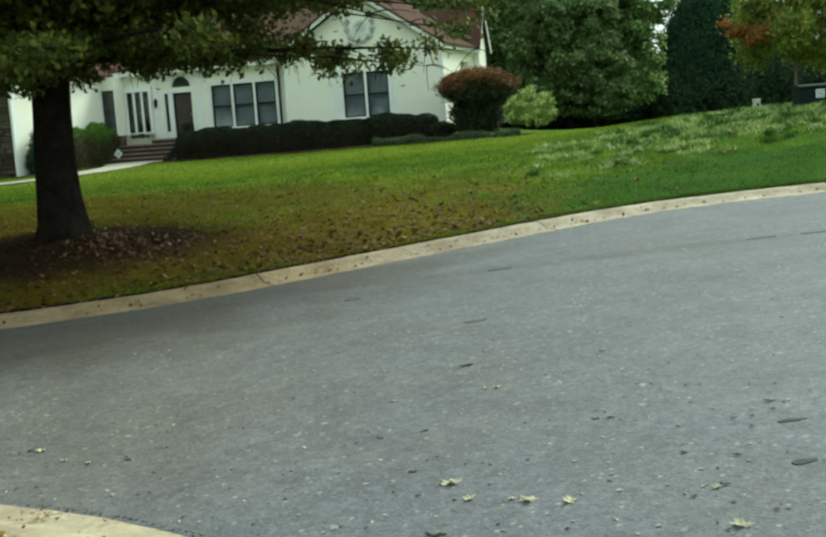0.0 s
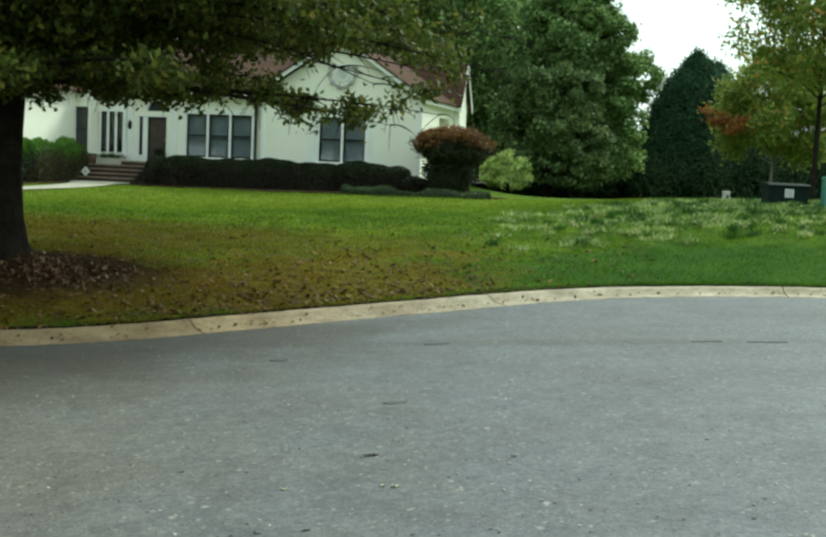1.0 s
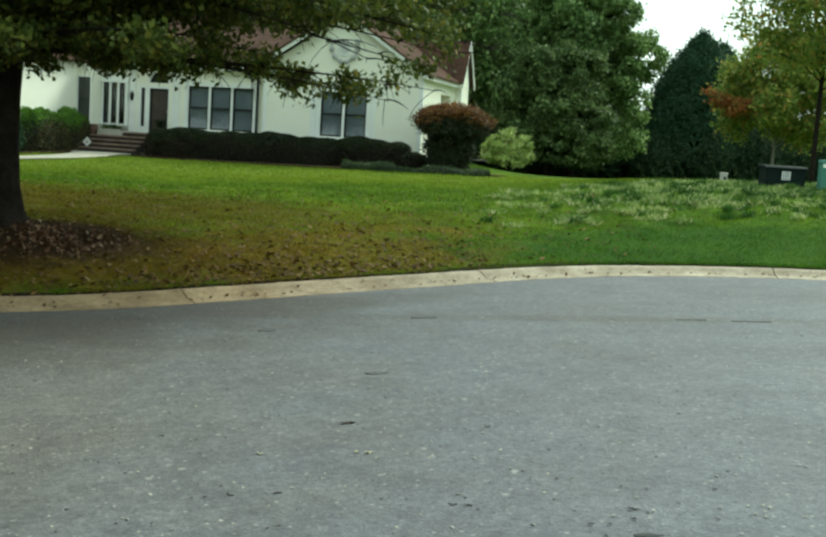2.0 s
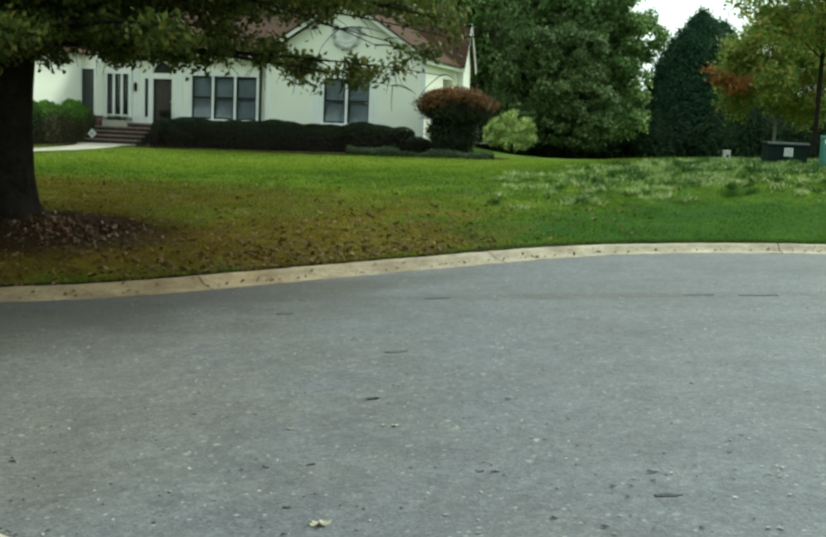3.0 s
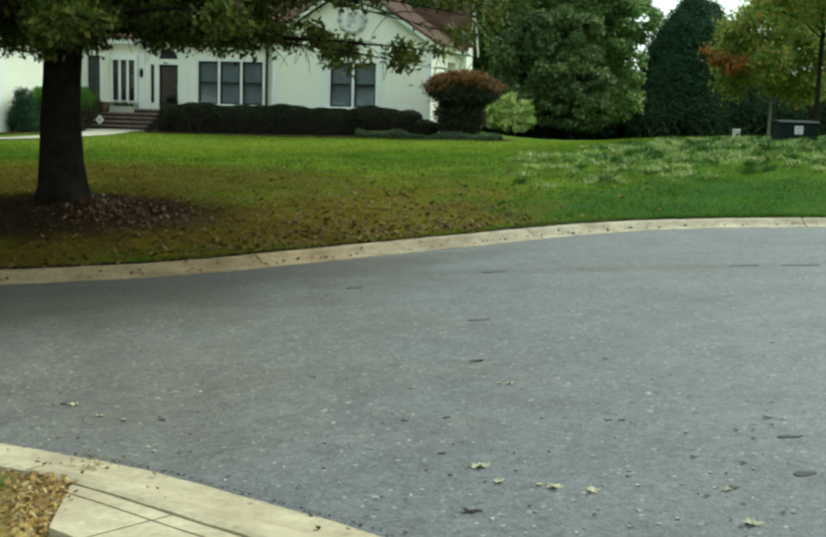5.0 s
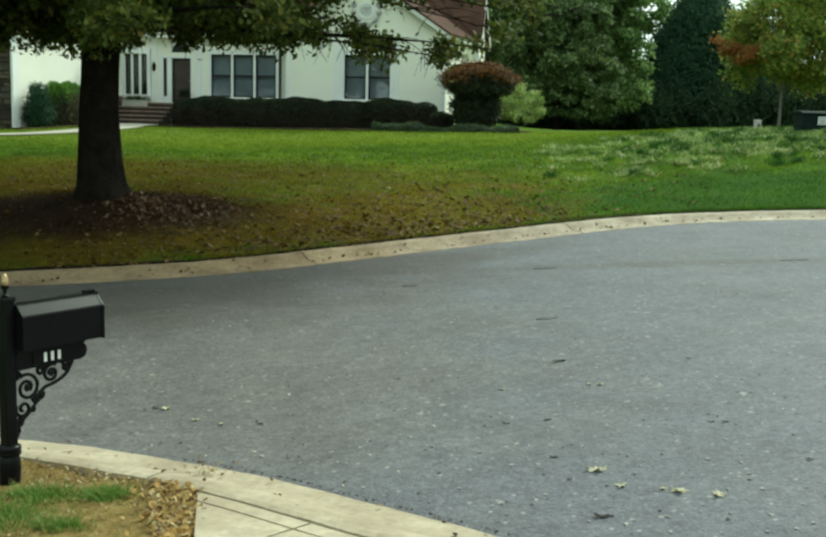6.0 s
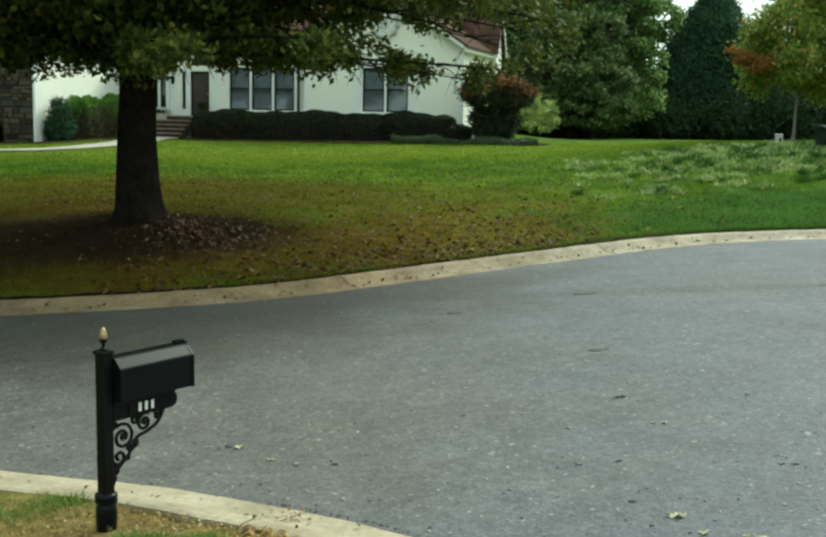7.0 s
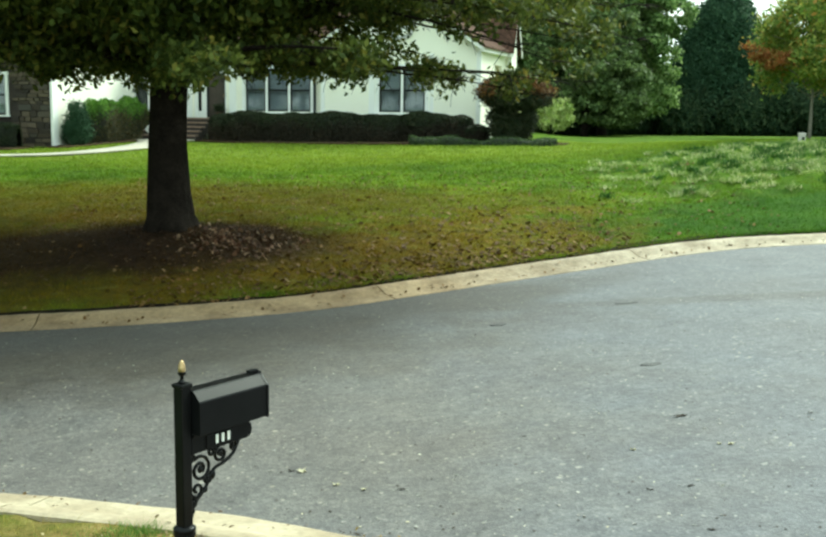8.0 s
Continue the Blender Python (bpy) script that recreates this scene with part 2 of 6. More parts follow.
    bump(nt, b, stone.outputs["Distance"], 0.5, 0.006)
    return m


def make_stone():
    m, nt, b = nodes_of("fieldstone veneer")
    v = coords(nt)
    g = nt.nodes.new("ShaderNodeNewGeometry")
    o = nt.nodes.new("ShaderNodeObjectInfo")
    col = ramp(nt, o.outputs["Random"], [(0.0, (0.030, 0.024, 0.018)), (0.4, (0.065, 0.048, 0.031)), (0.75, (0.13, 0.10, 0.066)), (1.0, (0.055, 0.05, 0.042))])
    gr = ramp(nt, noise_node(nt, 8, 5, 0.7, v), [(0.25, (0.7,) * 3), (0.75, (1.25,) * 3)])
    nt.links.new(mix(nt, 1.0, col, gr, "MULTIPLY"), b.inputs["Base Color"])
    b.inputs["Roughness"].default_value = 0.9
    bump(nt, b, noise_node(nt, 12, 5, 0.7, v), 0.6, 0.02)
    return m


def make_shingle():
    m, nt, b = nodes_of("brown asphalt shingles")
    v = coords(nt)
    br = nt.nodes.new("ShaderNodeTexBrick")
    br.inputs["Scale"].default_value = 1.0
    br.inputs["Brick Width"].default_value, br.inputs["Row Height"].default_value = 0.33, 0.14
    br.inputs["Mortar Size"].default_value = 0.006
    br.inputs["Color1"].default_value, br.inputs["Color2"].default_value = (0.088, 0.048, 0.034, 1), (0.062, 0.035, 0.026, 1)
    br.inputs["Mortar"].default_value = (0.05, 0.028, 0.02, 1)
    nt.links.new(v, br.inputs["Vector"])
    st = ramp(nt, noise_node(nt, 1.2, 5, 0.6, v), [(0.3, (0.8,) * 3), (0.7, (1.2,) * 3)])
    nt.links.new(mix(nt, 1.0, br.outputs["Color"], st, "MULTIPLY"), b.inputs["Base Color"])
    b.inputs["Roughness"].default_value = 0.95
    b.inputs["Specular IOR Level"].default_value = 0.08
    bump(nt, b, br.outputs["Fac"], -0.4, 0.01)
    return m


def make_glass():
    m, nt, b = nodes_of("window glass")
    b.inputs["Base Color"].default_value = (0.95, 1.0, 1.0, 1)
    b.inputs["Roughness"].default_value = 0.02
    b.inputs["Transmission Weight"].default_value = 1.0
    b.inputs["IOR"].default_value = 1.45
    return m


LAWN, BLADES, ASPHALT, STONE, SHINGLE, GLASS = make_lawn(), make_blades(), make_asphalt(), make_stone(), make_shingle(), make_glass()
def stain_and_shade_kerb(m):
    """Browns the kerb below the oak: leaf stain, and shade put into the colour."""
    nt = m.node_tree
    b = nt.nodes["Principled BSDF"]
    plain = b.inputs["Base Color"].links[0].from_socket
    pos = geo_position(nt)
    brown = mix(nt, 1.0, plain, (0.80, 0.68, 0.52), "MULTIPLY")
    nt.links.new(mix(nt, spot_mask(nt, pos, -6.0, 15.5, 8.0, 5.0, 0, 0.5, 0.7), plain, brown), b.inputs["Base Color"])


CONCRETE = surf("weathered concrete", (0.30, 0.27, 0.215), (0.39, 0.355, 0.285), 1.3, 40, 0.9, 0, 0.4, 0.22)
NEARKERB = surf("pale tan concrete", (0.27, 0.212, 0.138), (0.40, 0.335, 0.232), 1.8, 16, 0.9, 0, 0.5, 0.25)
KERB = surf("stained concrete kerb", (0.215, 0.168, 0.112), (0.385, 0.325, 0.240), 1.6, 14, 0.9, 0, 0.6, 0.35)
stain_and_shade_kerb(KERB)
STUCCO = surf("off-white stucco", (0.84, 0.82, 0.70), (0.88, 0.86, 0.75), 0.7, 60, 0.9, 0, 0.35, 0.06)
TRIM = surf("white painted trim", (0.80, 0.80, 0.77), (0.84, 0.84, 0.81), 1.0, 40, 0.5, 0, 0.1, 0.04)
SASH = surf("dark slate-blue sash paint", (0.005, 0.007, 0.009), (0.009, 0.012, 0.014), 2.0, 40, 0.45, 0, 0.1, 0.1)
# Blind colour lightened to carry the sky's reflection in the panes.
BLIND = surf("blind grey with sky reflection", (0.20, 0.22, 0.25), (0.27, 0.29, 0.32), 1.5, 20, 0.8, 0, 0.2, 0.12)
DARKROOM = surf("dark slats for the unlit room", (0.010, 0.012, 0.013), (0.018, 0.021, 0.022), 1.5, 20, 0.8, 0, 0.2, 0.12)
DOOR = surf("dark brown stained door", (0.034, 0.024, 0.020), (0.056, 0.040, 0.033), 2.0, 25, 0.45, 0, 0.2, 0.2)
TANPANEL = surf("tan panel colour", (0.30, 0.24, 0.13), (0.36, 0.29, 0.17), 2.0, 30, 0.7, 0, 0.15, 0.1)
BRICK = surf("red-brown brick", (0.085, 0.05, 0.038), (0.15, 0.085, 0.06), 2.5, 30, 0.9, 0, 0.4, 0.25)
TREAD = surf("light red-tan brick", (0.16, 0.105, 0.078), (0.28, 0.20, 0.15), 2.5, 30, 0.9, 0, 0.4, 0.25)
MORTAR = surf("dark mortar", (0.024, 0.018, 0.015), (0.045, 0.034, 0.028), 3.0, 40, 0.95, 0, 0.3, 0.2)
BARK = surf("furrowed oak bark", (0.013, 0.010, 0.008), (0.026, 0.020, 0.016), 3.0, 18, 0.95, 0, 1.0, 0.5, 0.05)
PALEBARK = surf("grey bark", (0.13, 0.12, 0.10), (0.20, 0.18, 0.15), 3.0, 25, 0.95, 0, 0.6, 0.3, 0.02)
MULCH = surf("dark pine mulch", (0.040, 0.024, 0.016), (0.07, 0.042, 0.028), 3.0, 30, 0.95, 0, 0.9, 0.4, 0.04)
BLACK = surf("black powder-coated aluminium", (0.0035, 0.0035, 0.004), (0.006, 0.006, 0.0065), 4.0, 60, 0.34, 0, 0.05, 0.2, 0.003)
BLACK.node_tree.nodes["Principled BSDF"].inputs["Specular IOR Level"].default_value = 0.13
BRASS = surf("brass finial", (0.34, 0.23, 0.11), (0.56, 0.42, 0.24), 8.0, 50, 0.4, 0.75, 0.1, 0.15, 0.003)
WHITE = surf("white vinyl", (0.78, 0.78, 0.76), (0.82, 0.82, 0.80), 5.0, 60, 0.5, 0, 0.0, 0.03)
UTILITY = surf("dark green utility enamel", (0.006, 0.012, 0.011), (0.011, 0.019, 0.017), 2.5, 40, 0.7, 0, 0.1, 0.15)
TEAL = surf("teal green utility plastic", (0.07, 0.19, 0.15), (0.10, 0.23, 0.18), 2.5, 40, 0.5, 0, 0.1, 0.12)
BEIGE = surf("beige utility plastic", (0.42, 0.40, 0.36), (0.50, 0.48, 0.44), 4.0, 40, 0.6, 0, 0.1, 0.1)
SOIL_SHADOW = surf("near-black soil and shadow", (0.010, 0.008, 0.005), (0.022, 0.016, 0.010), 3.0, 30, 0.95, 0, 0.9, 0.4, 0.03)
PLASTER = surf("pale grey plaster ornament", (0.38, 0.385, 0.38), (0.50, 0.50, 0.49), 4.0, 40, 0.9, 0, 0.3, 0.15)
PADMAT = surf("grey concrete pad", (0.36, 0.34, 0.30), (0.44, 0.42, 0.37), 2.0, 40, 0.9, 0, 0.4, 0.15)
DRYLEAF = foliage("dry fallen leaves", [(0.0, (0.22, 0.13, 0.05)), (0.4, (0.34, 0.23, 0.10)), (0.75, (0.18, 0.10, 0.045)), (1.0, (0.52, 0.44, 0.27))], 0.7, 0.15)
TANBITS = foliage("dull tan leaf bits", [(0.0, (0.16, 0.11, 0.045)), (0.6, (0.25, 0.19, 0.09)), (1.0, (0.10, 0.06, 0.03))], 0.75, 0.1)
GRIT = foliage("pale stone grit", [(0.0, (0.17, 0.165, 0.155)), (1.0, (0.30, 0.29, 0.27))], 0.8, 0.0)
DARKLEAF = foliage("brown leaf scraps", [(0.0, (0.012, 0.010, 0.009)), (1.0, (0.05, 0.036, 0.024))], 0.8, 0.05)
TANPILE = foliage("bright tan heaped leaves", [(0.0, (0.34, 0.19, 0.06)), (0.4, (0.50, 0.33, 0.12)), (0.7, (0.16, 0.08, 0.03)), (1.0, (0.62, 0.50, 0.27))], 0.7, 0.2)
OAKLEAF = foliage("oak leaves", [(0.0, (0.040, 0.058, 0.012)), (0.5, (0.072, 0.097, 0.017)), (0.9, (0.140, 0.158, 0.028)), (1.0, (0.23, 0.195, 0.042))], 0.65, 0.30, 0.5)
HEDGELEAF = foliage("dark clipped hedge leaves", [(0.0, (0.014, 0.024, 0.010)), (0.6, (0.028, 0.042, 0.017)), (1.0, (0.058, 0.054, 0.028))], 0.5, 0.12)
BROWNTWIG = foliage("brown-green inner hedge leaves", [(0.0, (0.036, 0.036, 0.014)), (0.6, (0.070, 0.066, 0.026)), (1.0, (0.14, 0.11, 0.055))], 0.6, 0.12, 2.0)
HEDGESHADE = foliage("dark brown shaded hedge-side leaves", [(0.0, (0.020, 0.017, 0.011)), (1.0, (0.050, 0.038, 0.026))], 0.6, 0.1)
LIMELEAF = foliage("bright green hedge leaves", [(0.0, (0.060, 0.135, 0.020)), (0.6, (0.125, 0.26, 0.036)), (1.0, (0.20, 0.34, 0.055))], 0.5, 0.3)
COVERLEAF = foliage("dull groundcover leaves", [(0.0, (0.034, 0.066, 0.022)), (0.6, (0.072, 0.115, 0.038)), (1.0, (0.13, 0.17, 0.07))], 0.5, 0.2)
REDLEAF = foliage("rust-brown maple leaves", [(0.0, (0.070, 0.034, 0.014)), (0.6, (0.165, 0.072, 0.022)), (1.0, (0.29, 0.145, 0.042))], 0.6, 0.2)
PALELEAF = foliage("variegated pale green leaves", [(0.0, (0.14, 0.24, 0.04)), (0.4, (0.46, 0.58, 0.14)), (1.0, (0.80, 0.82, 0.46))], 0.55, 0.45, 2.6)
TREELEAF = foliage("broad green leaves", [(0.0, (0.060, 0.115, 0.030)), (0.5, (0.135, 0.22, 0.060)), (0.85, (0.27, 0.38, 0.13)), (1.0, (0.42, 0.52, 0.25))], 0.55, 0.40, 0.3)
OLIVELEAF = foliage("dull olive leaves", [(0.0, (0.042, 0.070, 0.022)), (0.6, (0.090, 0.138, 0.042)), (1.0, (0.20, 0.27, 0.10))], 0.6, 0.32, 0.5)
CEDARLEAF = foliage("dark evergreen sprays", [(0.0, (0.024, 0.054, 0.031)), (1.0, (0.056, 0.106, 0.056))], 0.6, 0.15)
MAPLELEAF = foliage("turning maple leaves", [(0.0, (0.105, 0.180, 0.036)), (0.5, (0.20, 0.27, 0.052)), (0.9, (0.36, 0.36, 0.08)), (1.0, (0.48, 0.25, 0.07))], 0.5, 0.40)
ORANGELEAF = foliage("orange maple leaves", [(0.0, (0.24, 0.075, 0.025)), (0.6, (0.32, 0.13, 0.04)), (1.0, (0.24, 0.19, 0.05))], 0.5, 0.35)
PINELEAF = foliage("far woodland leaves", [(0.0, (0.020, 0.042, 0.018)), (0.7, (0.040, 0.074, 0.030)), (1.0, (0.07, 0.105, 0.04))], 0.6, 0.28)
DARKTUFT = foliage("dark green grass tufts", [(0.0, (0.022, 0.070, 0.010)), (1.0, (0.055, 0.13, 0.018))], 0.7, 0.25)
STRAW = foliage("straw-coloured tussocks", [(0.0, (0.11, 0.21, 0.035)), (0.4, (0.22, 0.32, 0.07)), (0.75, (0.45, 0.47, 0.21)), (1.0, (0.68, 0.65, 0.44))], 0.7, 0.3)
PALEFALL = foliage("pale tan fallen leaves", [(0.0, (0.36, 0.32, 0.22)), (0.6, (0.48, 0.45, 0.34)), (1.0, (0.58, 0.56, 0.48))], 0.7, 0.1)
RUSTFALL = foliage("rust-brown fallen leaves", [(0.0, (0.05, 0.026, 0.010)), (0.5, (0.105, 0.054, 0.018)), (0.85, (0.17, 0.095, 0.032)), (1.0, (0.23, 0.15, 0.07))], 0.75, 0.1)
REDFALL = foliage("reddish-brown fallen leaves", [(0.0, (0.055, 0.025, 0.015)), (0.6, (0.13, 0.064, 0.036)), (1.0, (0.30, 0.20, 0.13))], 0.75, 0.1)
UNDERLEAF = foliage("shaded undergrowth leaves", [(0.0, (0.020, 0.040, 0.022)), (0.7, (0.040, 0.068, 0.034)), (1.0, (0.07, 0.095, 0.048))], 0.9, 0.15)
for m_ in (UNDERLEAF, PINELEAF, CEDARLEAF, SOIL_SHADOW, MULCH):
    m_.node_tree.nodes["Principled BSDF"].inputs["Specular IOR Level"].default_value = 0.05
for m_ in (UTILITY, TEAL, BARK):
    m_.node_tree.nodes["Principled BSDF"].inputs["Specular IOR Level"].default_value = 0.08


# ---- builders ----
def part(name, bm, material, parent=None, label="", smooth=False):
    """Links a bmesh as one mesh object under a thing or a part."""
    me = bpy.data.meshes.new(name)
    bm.normal_update()
    bm.to_mesh(me)
    bm.free()
    return part_mesh(name, me, material, parent, label, smooth)


def part_mesh(name, me, material, parent=None, label="", smooth=False):
    if material and not me.materials:
        me.materials.append(material)
    if smooth:
        me.polygons.foreach_set("use_smooth", [True] * len(me.polygons))
    ob = new(name, me)
    ob.parent = parent
    return tagged(ob, label)


def thing(name, m, label, category, group="", kind=""):
    ob = new(name)
    ob.empty_display_size = 0.2
    ob.matrix_world = m
    return tagged(ob, label, category, group, kind)


def box(bm, x0, x1, y0, y1, z0, z1, bev=0.0):
    made = bmesh.ops.create_cube(bm, size=1.0, matrix=Matrix.Translation(((x0 + x1) / 2, (y0 + y1) / 2, (z0 + z1) / 2)) @ Matrix.Diagonal((abs(x1 - x0), abs(y1 - y0), abs(z1 - z0), 1)))
    if bev:
        edges = {e for v in made["verts"] for e in v.link_edges}
        bmesh.ops.bevel(bm, geom=list(edges), offset=bev, segments=2, affect="EDGES", profile=0.6)
    return bm


def boxes(*rows, bev=0.0):
    bm = bmesh.new()
    for r in rows:
        box(bm, *r, bev=bev)
    return bm


def pieces(name, rows, material, parent, label="", bev=0.0):
    """One part for each box."""
    return [part(name, boxes(r, bev=bev), material, parent, label) for r in rows]


def prism(bm, outline, lift):
    """A flat outline (3D points) pushed along a vector."""
    a = [bm.verts.new(p) for p in outline]
    b = [bm.verts.new(Vector(p) + Vector(lift)) for p in outline]
    n = len(a)
    bm.faces.new(a)
    bm.faces.new(b[::-1])
    for i in range(n):
        bm.faces.new((a[i], b[i], b[(i + 1) % n], a[(i + 1) % n]))
    bmesh.ops.recalc_face_normals(bm, faces=bm.faces)
    return bm


def tube(bm, path, radii, sides=10, cap=True):
    """A round limb along a path of points with a radius at each."""
    path = [Vector(p) for p in path]
    rings = []
    for i, p in enumerate(path):
        d = (path[min(i + 1, len(path) - 1)] - path[max(i - 1, 0)]).normalized()
        side = d.cross(Vector((0.13, 0.21, 1))) if abs(d.z) < 0.95 else d.cross(Vector((0, 1, 0)))
        side.normalize()
        up = side.cross(d)
        rings.append([bm.verts.new(p + radii[i] * (math.cos(a) * side + math.sin(a) * up)) for a in (2 * math.pi * k / sides for k in range(sides))])
    for a, b in zip(rings, rings[1:]):
        for k in range(sides):
            bm.faces.new((a[k], a[(k + 1) % sides], b[(k + 1) % sides], b[k]))
    if cap:
        bm.faces.new(rings[0][::-1])
        bm.faces.new(rings[-1])
    return bm


def lathe(bm, profile, x=0.0, y=0.0, sides=20):
    return tube(bm, [(x, y, z) for r, z in profile], [r for r, z in profile], sides)


def leaf_mesh(name, pts, sizes, rng, droop=0.3, wide=0.55, fold=0.25, spread=1.0, face=None, loose=0.55):
    """One mesh of many small folded leaves at the given points. face: the way that each blade turns to the light, more or less."""
    n = len(pts)
    d = rng.normal(size=(n, 3))
    d[:, 2] = d[:, 2] * spread - droop
    d /= np.linalg.norm(d, axis=1)[:, None]
    s = np.cross(d, (face + rng.normal(size=(n, 3)) * loose) if face is not None else rng.normal(size=(n, 3)))
    s /= np.linalg.norm(s, axis=1)[:, None] + 1e-9
    u = np.cross(d, s)
    L = sizes[:, None]
    v = np.empty((n, 4, 3))
    v[:, 0] = pts - d * L * 0.5
    v[:, 1] = pts + s * L * wide * 0.5 + u * L * fold * 0.5
    v[:, 2] = pts + d * L * 0.5
    v[:, 3] = pts - s * L * wide * 0.5 + u * L * fold * 0.5
    i = np.arange(n)[:, None] * 4
    return tri_mesh(name, v.reshape(-1, 3), np.concatenate([i + [0, 1, 2], i + [0, 2, 3]], 1).reshape(-1, 3))


def tri_mesh(name, v, f):
    me = bpy.data.meshes.new(name)
    me.vertices.add(len(v))
    me.vertices.foreach_set("co", np.asarray(v, np.float32).ravel())
    me.loops.add(len(f) * 3)
    me.loops.foreach_set("vertex_index", np.asarray(f, np.int32).ravel())
    me.polygons.add(len(f))
    me.polygons.foreach_set("loop_start", np.arange(len(f), dtype=np.int32) * 3)
    me.update(calc_edges=True)
    me.validate()
    return me


def clumps(rng, lobes, count, per, spread, shell=0.55, facing=False):
    """Points in clumps near the skins of some ellipsoids (cx, cy, cz, rx, ry, rz). facing: also the way out from each."""
    lobes = np.array(lobes, float)
    w = lobes[:, 3] * lobes[:, 4] + lobes[:, 5] * lobes[:, 4]
    pick = rng.choice(len(lobes), count, p=w / w.sum())
    d = rng.normal(size=(count, 3))
    d /= np.linalg.norm(d, axis=1)[:, None]
    r = shell + (1 - shell) * rng.random(count) ** 0.6
    c = lobes[pick, :3] + d * r[:, None] * lobes[pick, 3:]
    pts = np.repeat(c, per, 0) + rng.normal(size=(count * per, 3)) * spread * np.array([1, 1, 0.7])
    if facing:
        out = d / lobes[pick, 3:] * lobes[pick, 3:].mean(1)[:, None] + [0, 0, 0.25]
        return pts, np.repeat(out / np.linalg.norm(out, axis=1)[:, None], per, 0)
    return pts


def spline(pts, steps=14):
    """A smooth line through points, evenly stepped."""
    p = [Vector(q) for q in pts]
    p = [2 * p[0] - p[1], *p, 2 * p[-1] - p[-2]]
    out = []
    for a, b, c, d in zip(p, p[1:], p[2:], p[3:]):
        for k in range(steps):
            t = k / steps
            out.append(0.5 * (2 * b + (c - a) * t + (2 * a - 5 * b + 4 * c - d) * t * t + (3 * b - a - 3 * c + d) * t ** 3))
    out.append(p[-2])
    return np.array([tuple(q) for q in out])


def resample(line, n):
    seg = np.linalg.norm(np.diff(line, axis=0), axis=1)
    s = np.r_[0, np.cumsum(seg)]
    t = np.linspace(0, s[-1], n)
    return np.stack([np.interp(t, s, line[:, k]) for k in range(line.shape[1])], 1), s[-1]


# ---- the lie of the land ----
FAR = spline([(-60, 10), (-30, 13.6), (-15, 14.9), (-7.6, 15.15), (-4.6, 15.5), (-3, 15.95), (-1.6, 16.75), (0.3, 17.9), (1.6, 18.65), (3, 19.5),
              (4.3, 20.1), (5.8, 20.35), (8, 20.25), (10.5, 19.5), (13, 17.6), (14.6, 15), (15.2, 12.3)])
NEAR = spline([(-60, 3.5), (-30, 7.6), (-15, 9.4), (-8.5, 9.15), (-5.6, 8.45), (-4.4, 8.02), (-3.5, 7.64), (-2.63, 7.12), (-1.84, 6.54), (-1.06, 5.82), (-0.55, 5.33), (0.6, 4.1), (2.5, 3.05),
               (5, 2.6), (8, 2.9), (11, 4.4), (13.5, 7.2), (15, 10), (15.2, 12.3)])


def smooth(t):
    t = np.clip(t, 0, 1)
    return t * t * (3 - 2 * t)


def road_z(x, y=20.0):
    """The street falls to the left, more steeply on the near side."""
    x, y = np.asarray(x, float), np.asarray(y, float)
    return 0.40 + 0.055 * 14 * np.tanh(x / 14) + 0.075 * np.tanh(x / 2.2) * smooth((15 - y) / 6)


def line_distance(p, line):
    best = np.full(len(p), 1e9)
    for a, b in zip(line[::2], np.r_[line[2::2], line[-1:]]):
        ab = b - a
        t = np.clip(((p - a) @ ab) / (ab @ ab + 1e-12), 0, 1)
        best = np.minimum(best, np.hypot(*(p - a - t[:, None] * ab).T))
    return best


def in_road(p):
    poly = np.r_[FAR[::2], NEAR[::-2]]
    x, y = p.T
    inside = np.zeros(len(p), bool)
    for (x0, y0), (x1, y1) in zip(poly, np.roll(poly, -1, 0)):
        cross = (y0 > y) != (y1 > y)
        if y0 != y1:
            inside ^= cross & (x < (x1 - x0) * (y - y0) / (y1 - y0) + x0)
    return inside


